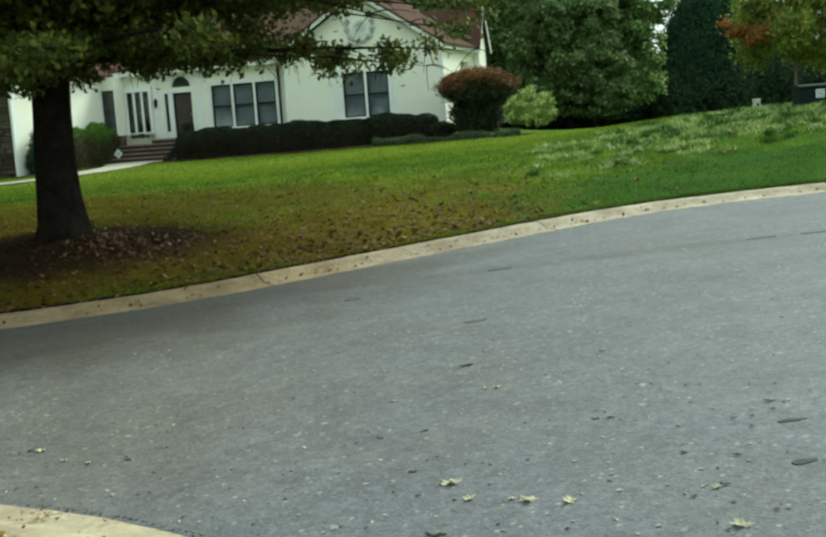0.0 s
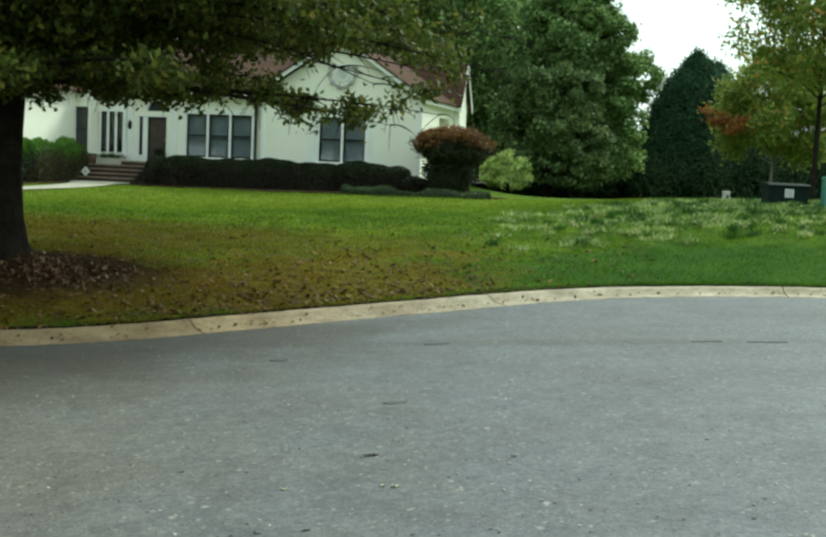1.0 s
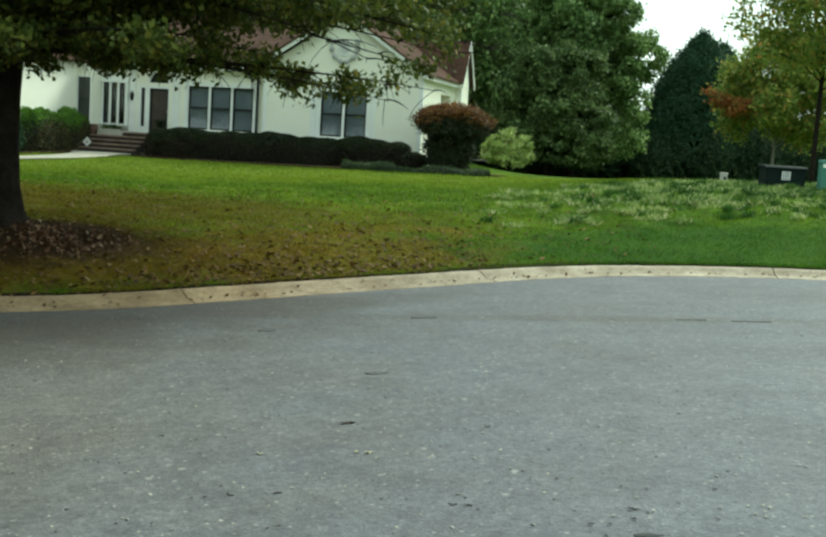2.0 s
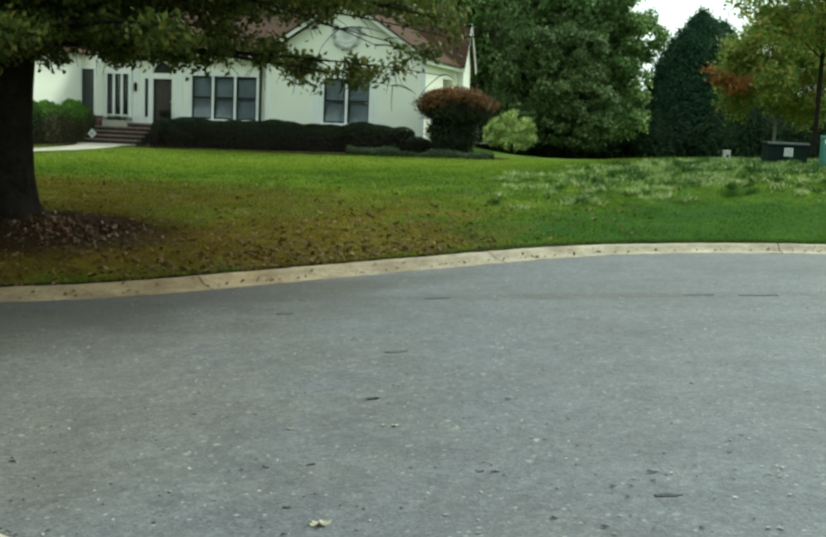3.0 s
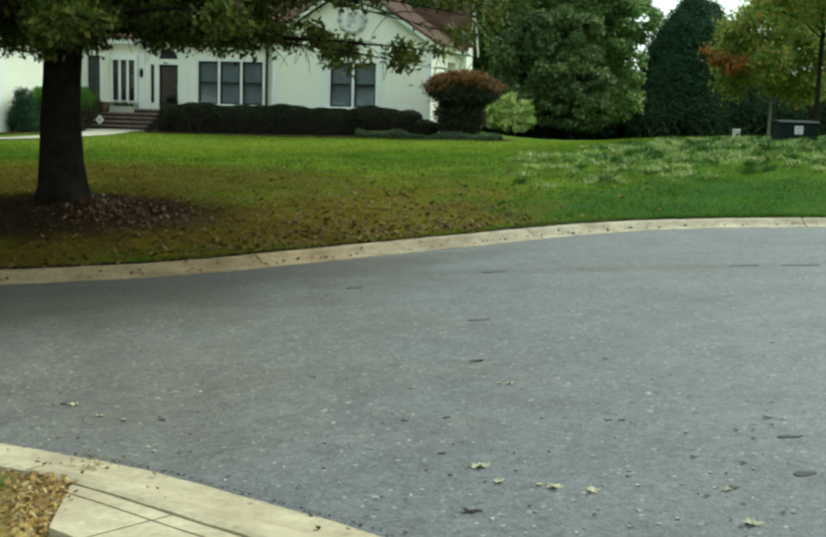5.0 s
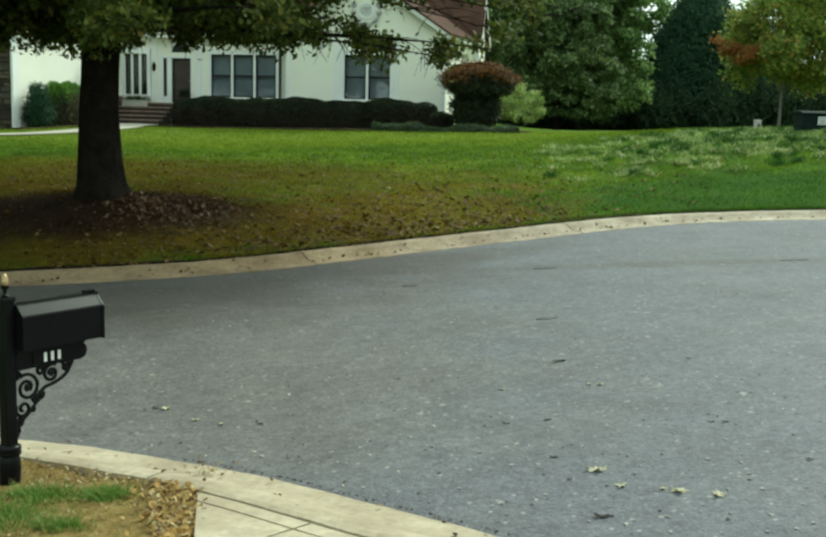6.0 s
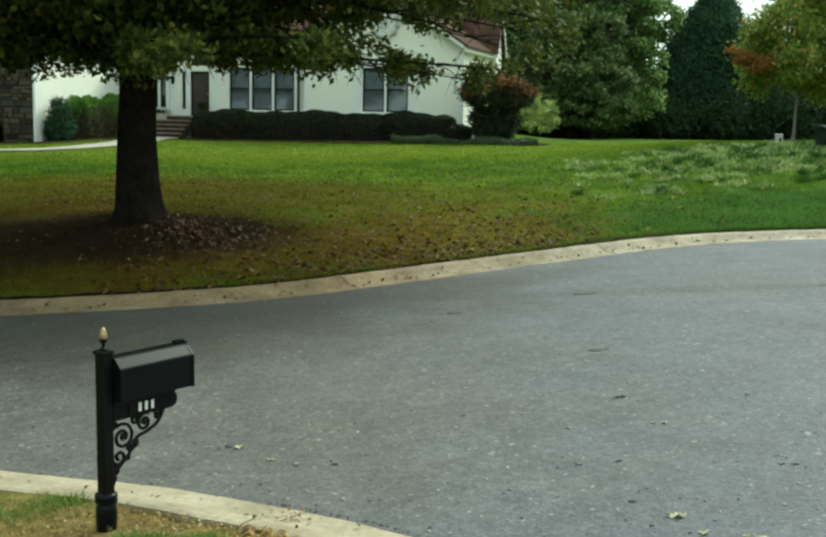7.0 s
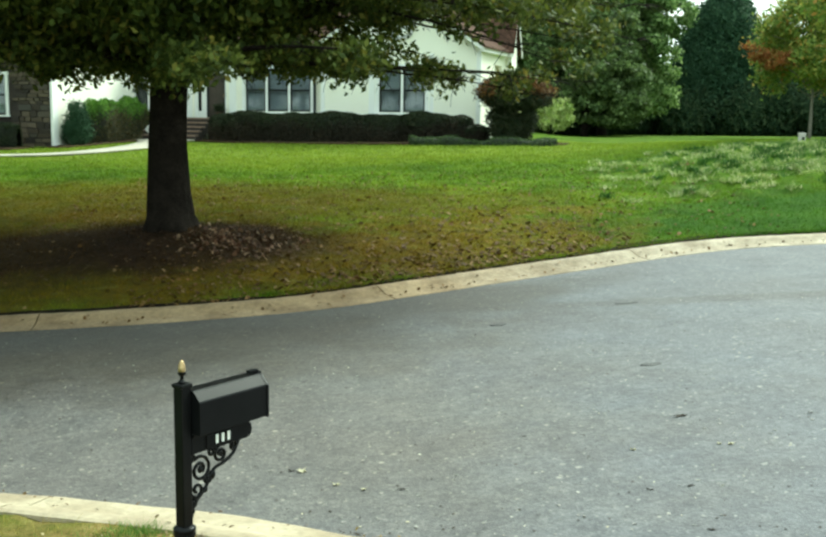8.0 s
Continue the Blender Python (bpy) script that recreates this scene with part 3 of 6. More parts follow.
def ground_z(p):
    p = np.atleast_2d(np.asarray(p, float))
    x, y = p.T
    df, dn = line_distance(p, FAR), line_distance(p, NEAR)
    s = np.clip(np.minimum(df, dn) - 0.62, 0, 60)
    xc = np.clip(x, -16, 15)
    far = 0.52 + (road_z(xc, y) - 0.40) * np.exp(-s / 45) + 0.95 * (1 - np.exp(-s / 5.2)) + 0.012 * s
    far += (0.13 * smooth((9 - x) / 5) - 0.07) * smooth((y - 36) / 7) * smooth((x + 16) / 4)
    far += 0.37 * smooth((x - 3.5) / 6.5) * smooth(s / 7) * np.exp(-np.maximum(0, s - 12) / 25)
    far -= 0.28 * smooth((y - 33) / 12) * smooth((x - 2.5) / 5) + 0.02 * np.clip(y - 46, 0, 40) * smooth((x - 5) / 5)
    far += smooth((x - 3) / 2.5) * smooth((y - 23) / 2) * smooth((33 - y) / 3) * 0.10 * np.sin(x * 3.1 + 2 * np.sin(y * 1.7)) * np.sin(y * 4.1 + 1.3 * np.sin(x * 1.9))
    far += 0.04 * np.exp(-((x + 11.3) ** 2 + (y - 47.0) ** 2) / 4.0)
    far += 0.22 * np.exp(-((x + 6.1) ** 2 + (y - 19.8) ** 2) / 3.0)
    near = road_z(xc, y) + 0.125 + 0.03 * s
    # the concrete drive is let into the verge
    near -= 0.13 * smooth(((x + 2.42) * 0.981 + (y - 6.01) * 0.193 - 0.08) / 0.12) * smooth((6 - x) / 2)
    z = np.where(df < dn, far, near)
    lip = np.clip(np.minimum(df, dn) / 0.62, 0, 1)
    z = np.where(lip < 1, road_z(x, y) - 0.06 + 0.13 * smooth(lip), z)
    return np.where(in_road(p), road_z(x, y) - 0.10, z)


def gz(x, y):
    return float(ground_z([(x, y)])[0])


def build_ground():
    xs = np.r_[[-500, -300, -180, -110, -70, -50, -38], np.arange(-30, -14, 1.0), np.arange(-14, 13, 0.28), np.arange(13, 30, 1.0), [32, 40, 55, 80, 120, 200, 320, 500]]
    ys = np.r_[[-400, -200, -90, -40, -20, -10, -5, -2, 0, 1.5], np.arange(2.5, 31, 0.28), np.arange(31, 62, 0.9), [64, 70, 80, 100, 140, 200, 300, 500]]
    X, Y = np.meshgrid(xs, ys)
    p = np.stack([X.ravel(), Y.ravel()], 1)
    z = ground_z(p)
    z += 0.012 * np.sin(p[:, 0] * 2.3 + 1.1 * np.sin(p[:, 1] * 1.7)) * np.sin(p[:, 1] * 2.9) * (~in_road(p)) * (np.minimum(line_distance(p, FAR), line_distance(p, NEAR)) > 0.7)
    nx, ny = len(xs), len(ys)
    i = (np.arange(ny - 1)[:, None] * nx + np.arange(nx - 1)).ravel()
    f = np.concatenate([np.stack([i, i + 1, i + nx + 1], 1), np.stack([i, i + nx + 1, i + nx], 1)])
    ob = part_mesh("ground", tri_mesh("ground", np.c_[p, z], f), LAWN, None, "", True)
    tagged(ob, "green mown lawn with dry brown patches rising from the street", "lawn", "", "structure")


def build_road():
    n, m = 260, 14
    a, _ = resample(FAR, n)
    b, _ = resample(NEAR, n)
    t = np.linspace(0, 1, m)[None, :, None]
    p = a[:, None] * (1 - t) + b[:, None] * t
    z = road_z(p[..., 0], p[..., 1]) + 0.05 * np.sin(np.pi * t[..., 0]) * np.minimum(1, np.linalg.norm(a - b, axis=1) / 6)[:, None]
    v = np.concatenate([p, z[..., None]], 2).reshape(-1, 3)
    i = (np.arange(n - 1)[:, None] * m + np.arange(m - 1)).ravel()
    f = np.concatenate([np.stack([i, i + 1, i + m + 1], 1), np.stack([i, i + m + 1, i + m], 1)])
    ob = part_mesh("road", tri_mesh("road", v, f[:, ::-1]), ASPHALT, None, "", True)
    bm = bmesh.new()
    bm.from_mesh(ob.data)
    bmesh.ops.recalc_face_normals(bm, faces=bm.faces)
    if sum(fc.normal.z for fc in bm.faces) < 0:
        bmesh.ops.reverse_faces(bm, faces=bm.faces)
    bm.to_mesh(ob.data)
    bm.free()
    tagged(ob, "grey worn asphalt of a dead-end street", "road", "", "structure")


def rz_at(p):
    return float(road_z(p[0], p[1]))


KERB_PROFILE = [(0.0, -0.12), (0.0, 0.004), (0.03, 0.012), (0.27, 0.030), (0.36, 0.062), (0.44, 0.105), (0.52, 0.128), (0.60, 0.132), (0.64, 0.122), (0.64, -0.12)]


def build_kerb(name, line, side, first, material, length=3.05, wide=1.0):
    """A rolled concrete kerb in cast lengths with open joints. side: +1 if its back lies to the left of the line."""
    holder = thing(name, pose(0, 0, 0), "tan stained concrete rolled kerb edging the asphalt", "kerb", "", "structure")
    line, total = resample(line, int(1 + np.linalg.norm(np.diff(line, axis=0), axis=1).sum() / 0.15))
    step = total / (len(line) - 1)
    d = np.gradient(line, axis=0)
    d /= np.linalg.norm(d, axis=1)[:, None]
    nrm = np.stack([-d[:, 1], d[:, 0]], 1) * side
    at = int(np.argmin(np.hypot(line[:, 0] - first[0], line[:, 1] - first[1])))
    per = int(round(length / step))
    for k in range(-40, 60):
        i0, i1 = at + k * per, at + (k + 1) * per
        i0, i1 = max(0, i0), min(len(line) - 1, i1)
        if i1 - i0 < 3 or line[i0:i1 + 1, 0].max() < -34:
            continue
        bm = bmesh.new()
        rings = []
        idx = list(range(i0, i1 + 1))
        for q, i in enumerate(idx):
            p = line[i].copy()
            if q == 0:
                p = p + d[i] * 0.010
            if q == len(idx) - 1:
                p = p - d[i] * 0.010
            wob = 0.006 * math.sin(i * 1.7) + 0.005 * math.sin(i * 0.63)
            rings.append([bm.verts.new((*(p + nrm[i] * wide * (s + (wob if 0.01 < s < 0.6 else 0))), rz_at(p) + z + (wob * 0.4 if z > 0 else 0))) for s, z in KERB_PROFILE])
        for a, b in zip(rings, rings[1:]):
            for j in range(len(a) - 1):
                bm.faces.new((a[j], b[j], b[j + 1], a[j + 1]))
        bm.faces.new(rings[0])
        bm.faces.new(rings[-1][::-1])
        bmesh.ops.recalc_face_normals(bm, faces=bm.faces)
        part("kerb_length", bm, material, holder, "", False)


def build_driveway():
    holder = thing("driveway", pose(0, 0, 0), "pale concrete driveway apron with tooled joints behind the kerb", "driveway", "", "structure")
    line, total = resample(NEAR, 1200)
    d = np.gradient(line, axis=0)
    d /= np.linalg.norm(d, axis=1)[:, None]
    out = np.stack([d[:, 1], -d[:, 0]], 1)
    at = int(np.argmin(np.hypot(line[:, 0] + 1.14, line[:, 1] - 5.9)))
    step = total / 1199
    back = Vector((0.193, -0.981))

    def place(q, r):
        """A place r behind the kerb's front, q along it from the first joint."""
        i = at + q / step
        n = np.arange(1200)
        p = np.array([np.interp(i, n, line[:, 0]), np.interp(i, n, line[:, 1])])
        o = np.array([np.interp(i, n, out[:, 0]), np.interp(i, n, out[:, 1])])
        return p + o * r, rz_at(p) + 0.121 + 0.031 * (r - 0.70)

    def slab(rings):
        n, m = len(rings), len(rings[0])
        bm = bmesh.new()
        top = [[bm.verts.new(p) for p in ring] for ring in rings]
        low = [[bm.verts.new((p[0], p[1], p[2] - 0.12)) for p in ring] for ring in rings]
        for g in (top, low):
            for u, w in zip(g, g[1:]):
                for j in range(m - 1):
                    bm.faces.new((u[j], u[j + 1], w[j + 1], w[j]))
        rim = [(0, j) for j in range(m)] + [(i, m - 1) for i in range(1, n)] + [(n - 1, j) for j in range(m - 2, -1, -1)] + [(i, 0) for i in range(n - 2, 0, -1)]
        for (i0, j0), (i1, j1) in zip(rim, rim[1:] + rim[:1]):
            bm.faces.new((top[i0][j0], top[i1][j1], low[i1][j1], low[i0][j0]))
        bmesh.ops.recalc_face_normals(bm, faces=bm.faces)
        part("slab", bm, NEARKERB, holder)

    def left(r):
        """Where the driveway's slanted edge lies along the kerb."""
        return 1.30 * (r - 0.71) - 1.07

    for k in range(-2, 6):
        for r0, r1 in [(0.728, 0.85), (0.868, 2.6)]:
            rings = []
            for r in np.linspace(r0, r1, 9):
                s0, s1 = max(k * 1.13, left(r)) + 0.009, (k + 1) * 1.13 - 0.009
                if s1 - s0 < 0.03:
                    break
                rings.append([(*p, z) for p, z in (place(q, r) for q in np.linspace(s0, s1, 6))])
            if len(rings) > 1:
                slab(rings)
    # the drive behind the apron, in two bays of long slabs
    for q0, q1 in ((left(2.63) + 0.01, 4.09), (4.11, 6.9)):
        for t0, t1 in ((0.0, 3.0), (3.02, 6.0), (6.02, 9.0), (9.02, 12.0)):
            rings = []
            for t in np.linspace(t0, t1, 5):
                ring = []
                for q in np.linspace(q0, q1, 7):
                    p = place(q, 2.63)[0] + np.array(back) * t
                    ring.append((*p, place(q, 2.63)[1] + 0.012 * t))
                rings.append(ring)
            slab(rings)


build_ground()
build_road()
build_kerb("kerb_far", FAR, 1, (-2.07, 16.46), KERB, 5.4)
def soil_shadow_edge():
    """The soil gap behind the far kerb, near-black to paint in the turf's shadow."""
    line, _ = resample(FAR, 500)
    d = np.gradient(line, axis=0)
    d /= np.linalg.norm(d, axis=1)[:, None]
    nr = np.stack([-d[:, 1], d[:, 0]], 1)
    rng = np.random.default_rng(9)
    wide = 0.05 + 0.035 * np.abs(np.sin(np.arange(500) * 0.37)) + 0.03 * rng.random(500) + 0.07 * smooth((line[:, 0] - 0.5) / 3)
    a, b = line + nr * 0.645, line + nr * (0.645 + wide)[:, None]
    z = road_z(line[:, 0], line[:, 1])
    v = np.concatenate([np.c_[a, z + 0.128], np.c_[b, z + 0.132 + 0.28 * wide]])
    i = np.arange(499)
    ob = part_mesh("soil_shadow_edge", tri_mesh("soil and shadow edge", v, np.concatenate([np.stack([i, i + 1, i + 501], 1), np.stack([i, i + 501, i + 500], 1)])), SOIL_SHADOW, None, "", True)
    tagged(ob, "dark strip of soil and painted shadow behind the kerb", "soil", "", "structure")


soil_shadow_edge()
build_kerb("kerb_near", NEAR, -1, (-2.33, 6.9), NEARKERB, 3.05, 1.09)
build_driveway()

# ---- the house ----
HX, HY, HZ, HTURN = -1.32, 46.0, 1.74, -18.0
HOUSE = pose(HX, HY, HZ, 0, 0, HTURN)
EAVE, FLOOR = 3.91, 0.88
house = thing("house", HOUSE, "off-white stucco one-storey house with brown shingle roof", "house")


def at_house(x, y):
    """A place beside the house, from its own plan."""
    p = HOUSE @ Vector((x, y, 0))
    return p.x, p.y


def wall_front(bm, x0, x1, z0, z1, y, thick, holes):
    """A wall along x, its face at y and its back at y + thick, with holes (x0, x1, z0, z1)."""
    xs = sorted({x0, x1, *(h[0] for h in holes), *(h[1] for h in holes)})
    for a, b in zip(xs, xs[1:]):
        cuts = sorted((h[2], h[3]) for h in holes if h[0] <= a and h[1] >= b)
        low = z0
        for c0, c1 in cuts:
            if c0 > low:
                box(bm, a, b, y, y + thick, low, c0)
            low = c1
        if low < z1:
            box(bm, a, b, y, y + thick, low, z1)
    bmesh.ops.remove_doubles(bm, verts=bm.verts, dist=0.0005)
    seen = {}
    for f in bm.faces:
        seen.setdefault(tuple(round(c, 3) for c in f.calc_center_median()), []).append(f)
    bmesh.ops.delete(bm, geom=[f for fs in seen.values() if len(fs) > 1 for f in fs], context="FACES")
    return bm


def window(x0, x1, z0, z1, y, units, casing=0.16, parent=None, rails=True, shade=None):
    """A row of dark double-hung sashes in white casings; y: the wall's face."""
    parent = parent or house
    gap = 0.10
    w = (x1 - x0 - gap * (units - 1)) / units
    bm = boxes((x0 - casing, x0, y - 0.045, y + 0.06, z0 - 0.02, z1), (x1, x1 + casing, y - 0.045, y + 0.06, z0 - 0.02, z1),
               (x0 - casing - 0.03, x1 + casing + 0.03, y - 0.06, y + 0.06, z1, z1 + casing * 1.1), bev=0.008)
    for k in range(units - 1):
        a = x0 + (k + 1) * w + k * gap
        box(bm, a, a + gap, y - 0.04, y + 0.08, z0, z1, 0.006)
    win = part("window", bm, TRIM, parent, "white-cased window with dark sashes")
    part("sill", boxes((x0 - casing - 0.05, x1 + casing + 0.05, y - 0.10, y + 0.06, z0 - 0.09, z0 - 0.02), bev=0.012), TRIM, win)
    for k in range(units):
        a = x0 + k * (w + gap)
        t, zm = 0.065, (z0 + z1) / 2
        rows = [(a, a + t, y + 0.02, y + 0.07, z0, z1), (a + w - t, a + w, y + 0.02, y + 0.07, z0, z1), (a + t, a + w - t, y + 0.02, y + 0.07, z0, z0 + t), (a + t, a + w - t, y + 0.02, y + 0.07, z1 - t, z1)]
        if rails:
            rows.append((a + t, a + w - t, y + 0.01, y + 0.08, zm - 0.035, zm + 0.035))
        part("sash", boxes(*rows), SASH, win, "dark slate sash")
        for lo, hi in ((z0 + t, zm - 0.035), (zm + 0.035, z1 - t)) if rails else ((z0 + t, z1 - t),):
            pane = part("pane", boxes((a + t, a + w - t, y + 0.042, y + 0.048, lo, hi)), GLASS, win)
            pane.visible_shadow = False
        bm = bmesh.new()
        n = int((z1 - z0) / 0.09)
        for q in range(n):
            zz = z0 + (q + 0.5) * (z1 - z0) / n
            prism(bm, [(a + 0.02, y + 0.13, zz + 0.046), (a + 0.02, y + 0.155, zz - 0.046), (a + 0.02, y + 0.162, zz - 0.046), (a + 0.02, y + 0.137, zz + 0.046)], (w - 0.04, 0, 0))
        part("blind", bm, shade or BLIND, win, "closed slats behind the glass")
    return win


def roof_slab(corners, lift=0.08, name="roof"):
    bm = bmesh.new()
    prism(bm, corners, (0, 0, lift))
    ob = part(name, bm, SHINGLE, house)
    return ob


def arch_outline(cx, z, r, y, n=18, flat=0.0):
    return [(cx + r * math.cos(math.pi * k / n), y, z + r * math.sin(math.pi * k / n)) for k in range(n + 1)]


# walls
DBL = (-0.96, 1.00, 1.21, 3.00)
TRI = (-7.18, -4.18, 1.18, 2.98)
DOORWAY = (-9.62, -8.10, FLOOR, 2.92)
BAY = (-11.22, -10.15, 1.22, 2.96)
SLIT = (-12.05, -11.44, 1.20, 3.10)
wing = wall_front(bmesh.new(), -3.5, 3.3, -0.4, EAVE, 0.0, 0.25, [DBL])
part("wall", wing, STUCCO, house, "off-white stucco front wall")
part("wall", prism(bmesh.new(), [(-3.5, 0, EAVE), (3.3, 0, EAVE), (-0.1, 0, 6.05)], (0, 0.25, 0)), STUCCO, house, "off-white stucco gable")
pieces("wall", [(3.05, 3.298, 0.25, 2.7, -0.4, EAVE), (3.05, 3.298, 4.2, 5.0, -0.4, EAVE), (3.05, 3.298, 2.7, 4.2, 3.25, EAVE), (2.55, 3.05, 2.45, 2.7, -0.4, EAVE), (2.55, 3.05, 4.2, 4.45, -0.4, EAVE), (-3.5, -3.25, 0.25, 0.5, -0.4, EAVE)], STUCCO, house)
pieces("wall", [(3.05, 3.55, 5.0, 5.25, -0.4, EAVE), (3.30, 3.55, 5.25, 6.3, -0.4, EAVE), (0.0, 3.30, 6.05, 6.3, -0.4, EAVE), (-12.6, 0.0, 10.75, 11.0, -0.4, EAVE), (-0.25, 0.0, 6.3, 10.75, -0.4, EAVE)], STUCCO, house)
part("wall", prism(bmesh.new(), [(3.55, 5.0, EAVE), (3.55, 6.3, EAVE), (3.55, 5.65, 5.30)], (-0.25, 0, 0)), STUCCO, house)
main = wall_front(bmesh.new(), -12.6, -3.5, -0.4, EAVE, 0.5, 0.25, [TRI, DOORWAY, BAY, (-9.09, -8.11, 3.04, 3.49)])
part("wall", main, STUCCO, house, "off-white stucco entrance wall")
part("wall", wall_front(bmesh.new(), -12.098, -11.38, -0.4, 3.655, -0.30, 0.2, [SLIT]), STUCCO, house, "off-white stucco jog beside the entrance")
part("wall", boxes((-11.58, -11.38, -0.098, 0.498, -0.4, 3.655)), STUCCO, house)
pieces("wall", [(-12.35, -12.1, -6.25, 0.5, -0.5, 3.7), (-22.0, -21.75, -6.25, 6.0, -0.5, 3.7), (-22, -12.1, 6.0, 6.25, -0.5, 3.7)], STUCCO, house, "white stucco side wall of the garage wing")
part("floor", boxes((-12.3, 3.6, 0.8, 10.7, 0.55, 0.6)), MORTAR, house)

# trims
for x0, z0, x1, z1 in ((-3.85, 3.68, -0.1, 6.06), (3.48, 3.68, -0.1, 6.06)):
    part("rake_board", prism(bmesh.new(), [(x0, -0.40, z0), (x1, -0.40, z1), (x1, -0.40, z1 + 0.22), (x0, -0.40, z0 + 0.22)], (0, 0.05, 0)), TRIM, house, "white rake board")
pieces("fascia", [(3.46, 3.51, -0.35, 4.6, 3.66, 3.88), (-3.90, -3.85, -0.35, 0.15, 3.66, 3.88), (3.52, 3.72, 4.6, 4.65, 3.66, 3.88), (-12.6, -3.85, 0.10, 0.15, 3.66, 3.88)], TRIM, house, "white fascia")
pieces("soffit", [(3.3, 3.46, -0.35, 4.65, 3.66, 3.69), (-12.6, -3.85, 0.15, 0.5, 3.66, 3.69), (3.46, 3.72, 4.65, 5.0, 3.66, 3.69)], TRIM, house)
pieces("corner_board", [(3.14, 3.325, -0.03, 0.1, -0.3, 3.66), (-3.52, -3.36, -0.03, 0.1, -0.3, 3.66), (3.40, 3.58, 4.97, 5.12, -0.3, 3.66)], TRIM, house, "white corner boards", bev=0.006)
pieces("corner_board", [(-1.42, -1.15, -0.025, 0.02, -0.3, 3.60), (1.2, 1.36, -0.025, 0.02, -0.3, 3.60)], TRIM, house, bev=0.006)
for a, b in ((4.6, 5.65), (6.7, 5.65)):
    part("rake_board", prism(bmesh.new(), [(3.69, a, 3.66), (3.69, b, 5.55), (3.69, b, 5.77), (3.69, a, 3.88)], (0.05, 0, 0)), TRIM, house)
part("downspout", boxes((-4.02, -3.93, 0.38, 0.46, -0.2, 3.66), (-4.03, -3.92, 0.37, 0.498, 3.3, 3.36), bev=0.01), SASH, house, "dark downspout")
pieces("pilaster", [(-10.0, -9.72, 0.44, 0.5, 0.0, 3.66), (-7.95, -7.62, 0.44, 0.5, 0.0, 3.66)], TRIM, house, "white pilasters", bev=0.01)
# roofs
roof_slab([(-3.95, -0.45, 3.80), (-0.1, -0.45, 6.20), (-0.1, 6.0, 6.20), (-3.95, 6.0, 3.80)])
roof_slab([(3.58, -0.45, 3.80), (-0.1, -0.45, 6.20), (-0.1, 7.0, 6.20), (3.58, 4.8, 3.80)])
roof_slab([(-13.0, 0.05, 3.86), (-2.0, 0.05, 3.86), (-2.0, 6.0, 6.45), (-13.0, 6.0, 6.45)])
roof_slab([(-13.0, 12.0, 3.86), (0.0, 12.0, 3.86), (0.0, 6.0, 6.45), (-13.0, 6.0, 6.45)])
roof_slab([(0.0, 4.55, 3.80), (3.75, 4.55, 3.80), (3.75, 5.65, 5.66), (0.0, 5.65, 5.66)])
roof_slab([(0.0, 6.75, 3.80), (3.75, 6.75, 3.80), (3.75, 5.65, 5.66), (0.0, 5.65, 5.66)])
roof_slab([(-22.4, -6.95, 3.7), (-17.0, -6.95, 6.9), (-17.0, 6.6, 6.9), (-22.4, 6.6, 3.7)])
roof_slab([(-11.7, -6.95, 3.7), (-17.0, -6.95, 6.9), (-17.0, 6.6, 6.9), (-11.7, 6.6, 3.7)])

# windows
window(*DBL, 0.0, 2)
window(*TRI, 0.5, 3)
# Near-black slats stand in for the unlit rooms behind these two windows.
window(*SLIT, -0.30, 1, 0.04, None, True, DARKROOM)
bay = window(*BAY, 0.36, 3, 0.10, None, False, DARKROOM)
part("bay_box", boxes((-11.36, -10.03, 0.36, 0.5, 1.02, 1.13), (-11.36, -10.03, 0.36, 0.5, 3.07, 3.2), (-11.36, -11.24, 0.40, 0.52, 1.1, 3.1), (-10.13, -10.03, 0.40, 0.52, 1.1, 3.1), bev=0.01), TRIM, bay)

# a recess with a tan panel, added for the darker strip on the side wall
side_door = part("side_door", boxes((2.50, 2.56, 2.70, 4.20, -0.2, 3.25), bev=0.006), TANPANEL, house, "tan panel set in a recess of the side wall")
pieces("door_panel", [(2.56, 2.585, y0, y0 + 0.5, z0, z1) for y0 in (2.85, 3.55) for z0, z1 in ((0.2, 1.2), (1.35, 2.9))], TANPANEL, side_door, bev=0.01)

# the entrance
door = part("door", boxes((-9.06, -8.14, 0.60, 0.655, FLOOR + 0.02, 2.80), bev=0.006), DOOR, house, "dark brown panelled front door")
pn = bmesh.new()
for x0, x1 in ((-8.96, -8.64), (-8.56, -8.24)):
    for z0, z1 in ((FLOOR + 0.18, FLOOR + 0.72), (FLOOR + 0.84, FLOOR + 1.78)):
        box(pn, x0, x1, 0.585, 0.61, z0, z1, 0.01)
part("door_panel", pn, DOOR, door)
part("door_handle", lathe(bmesh.new(), [(0.02, FLOOR + 0.93), (0.032, FLOOR + 0.95), (0.032, FLOOR + 0.98), (0.02, FLOOR + 1.0)], -8.23, 0.55, 10), BRASS, door)
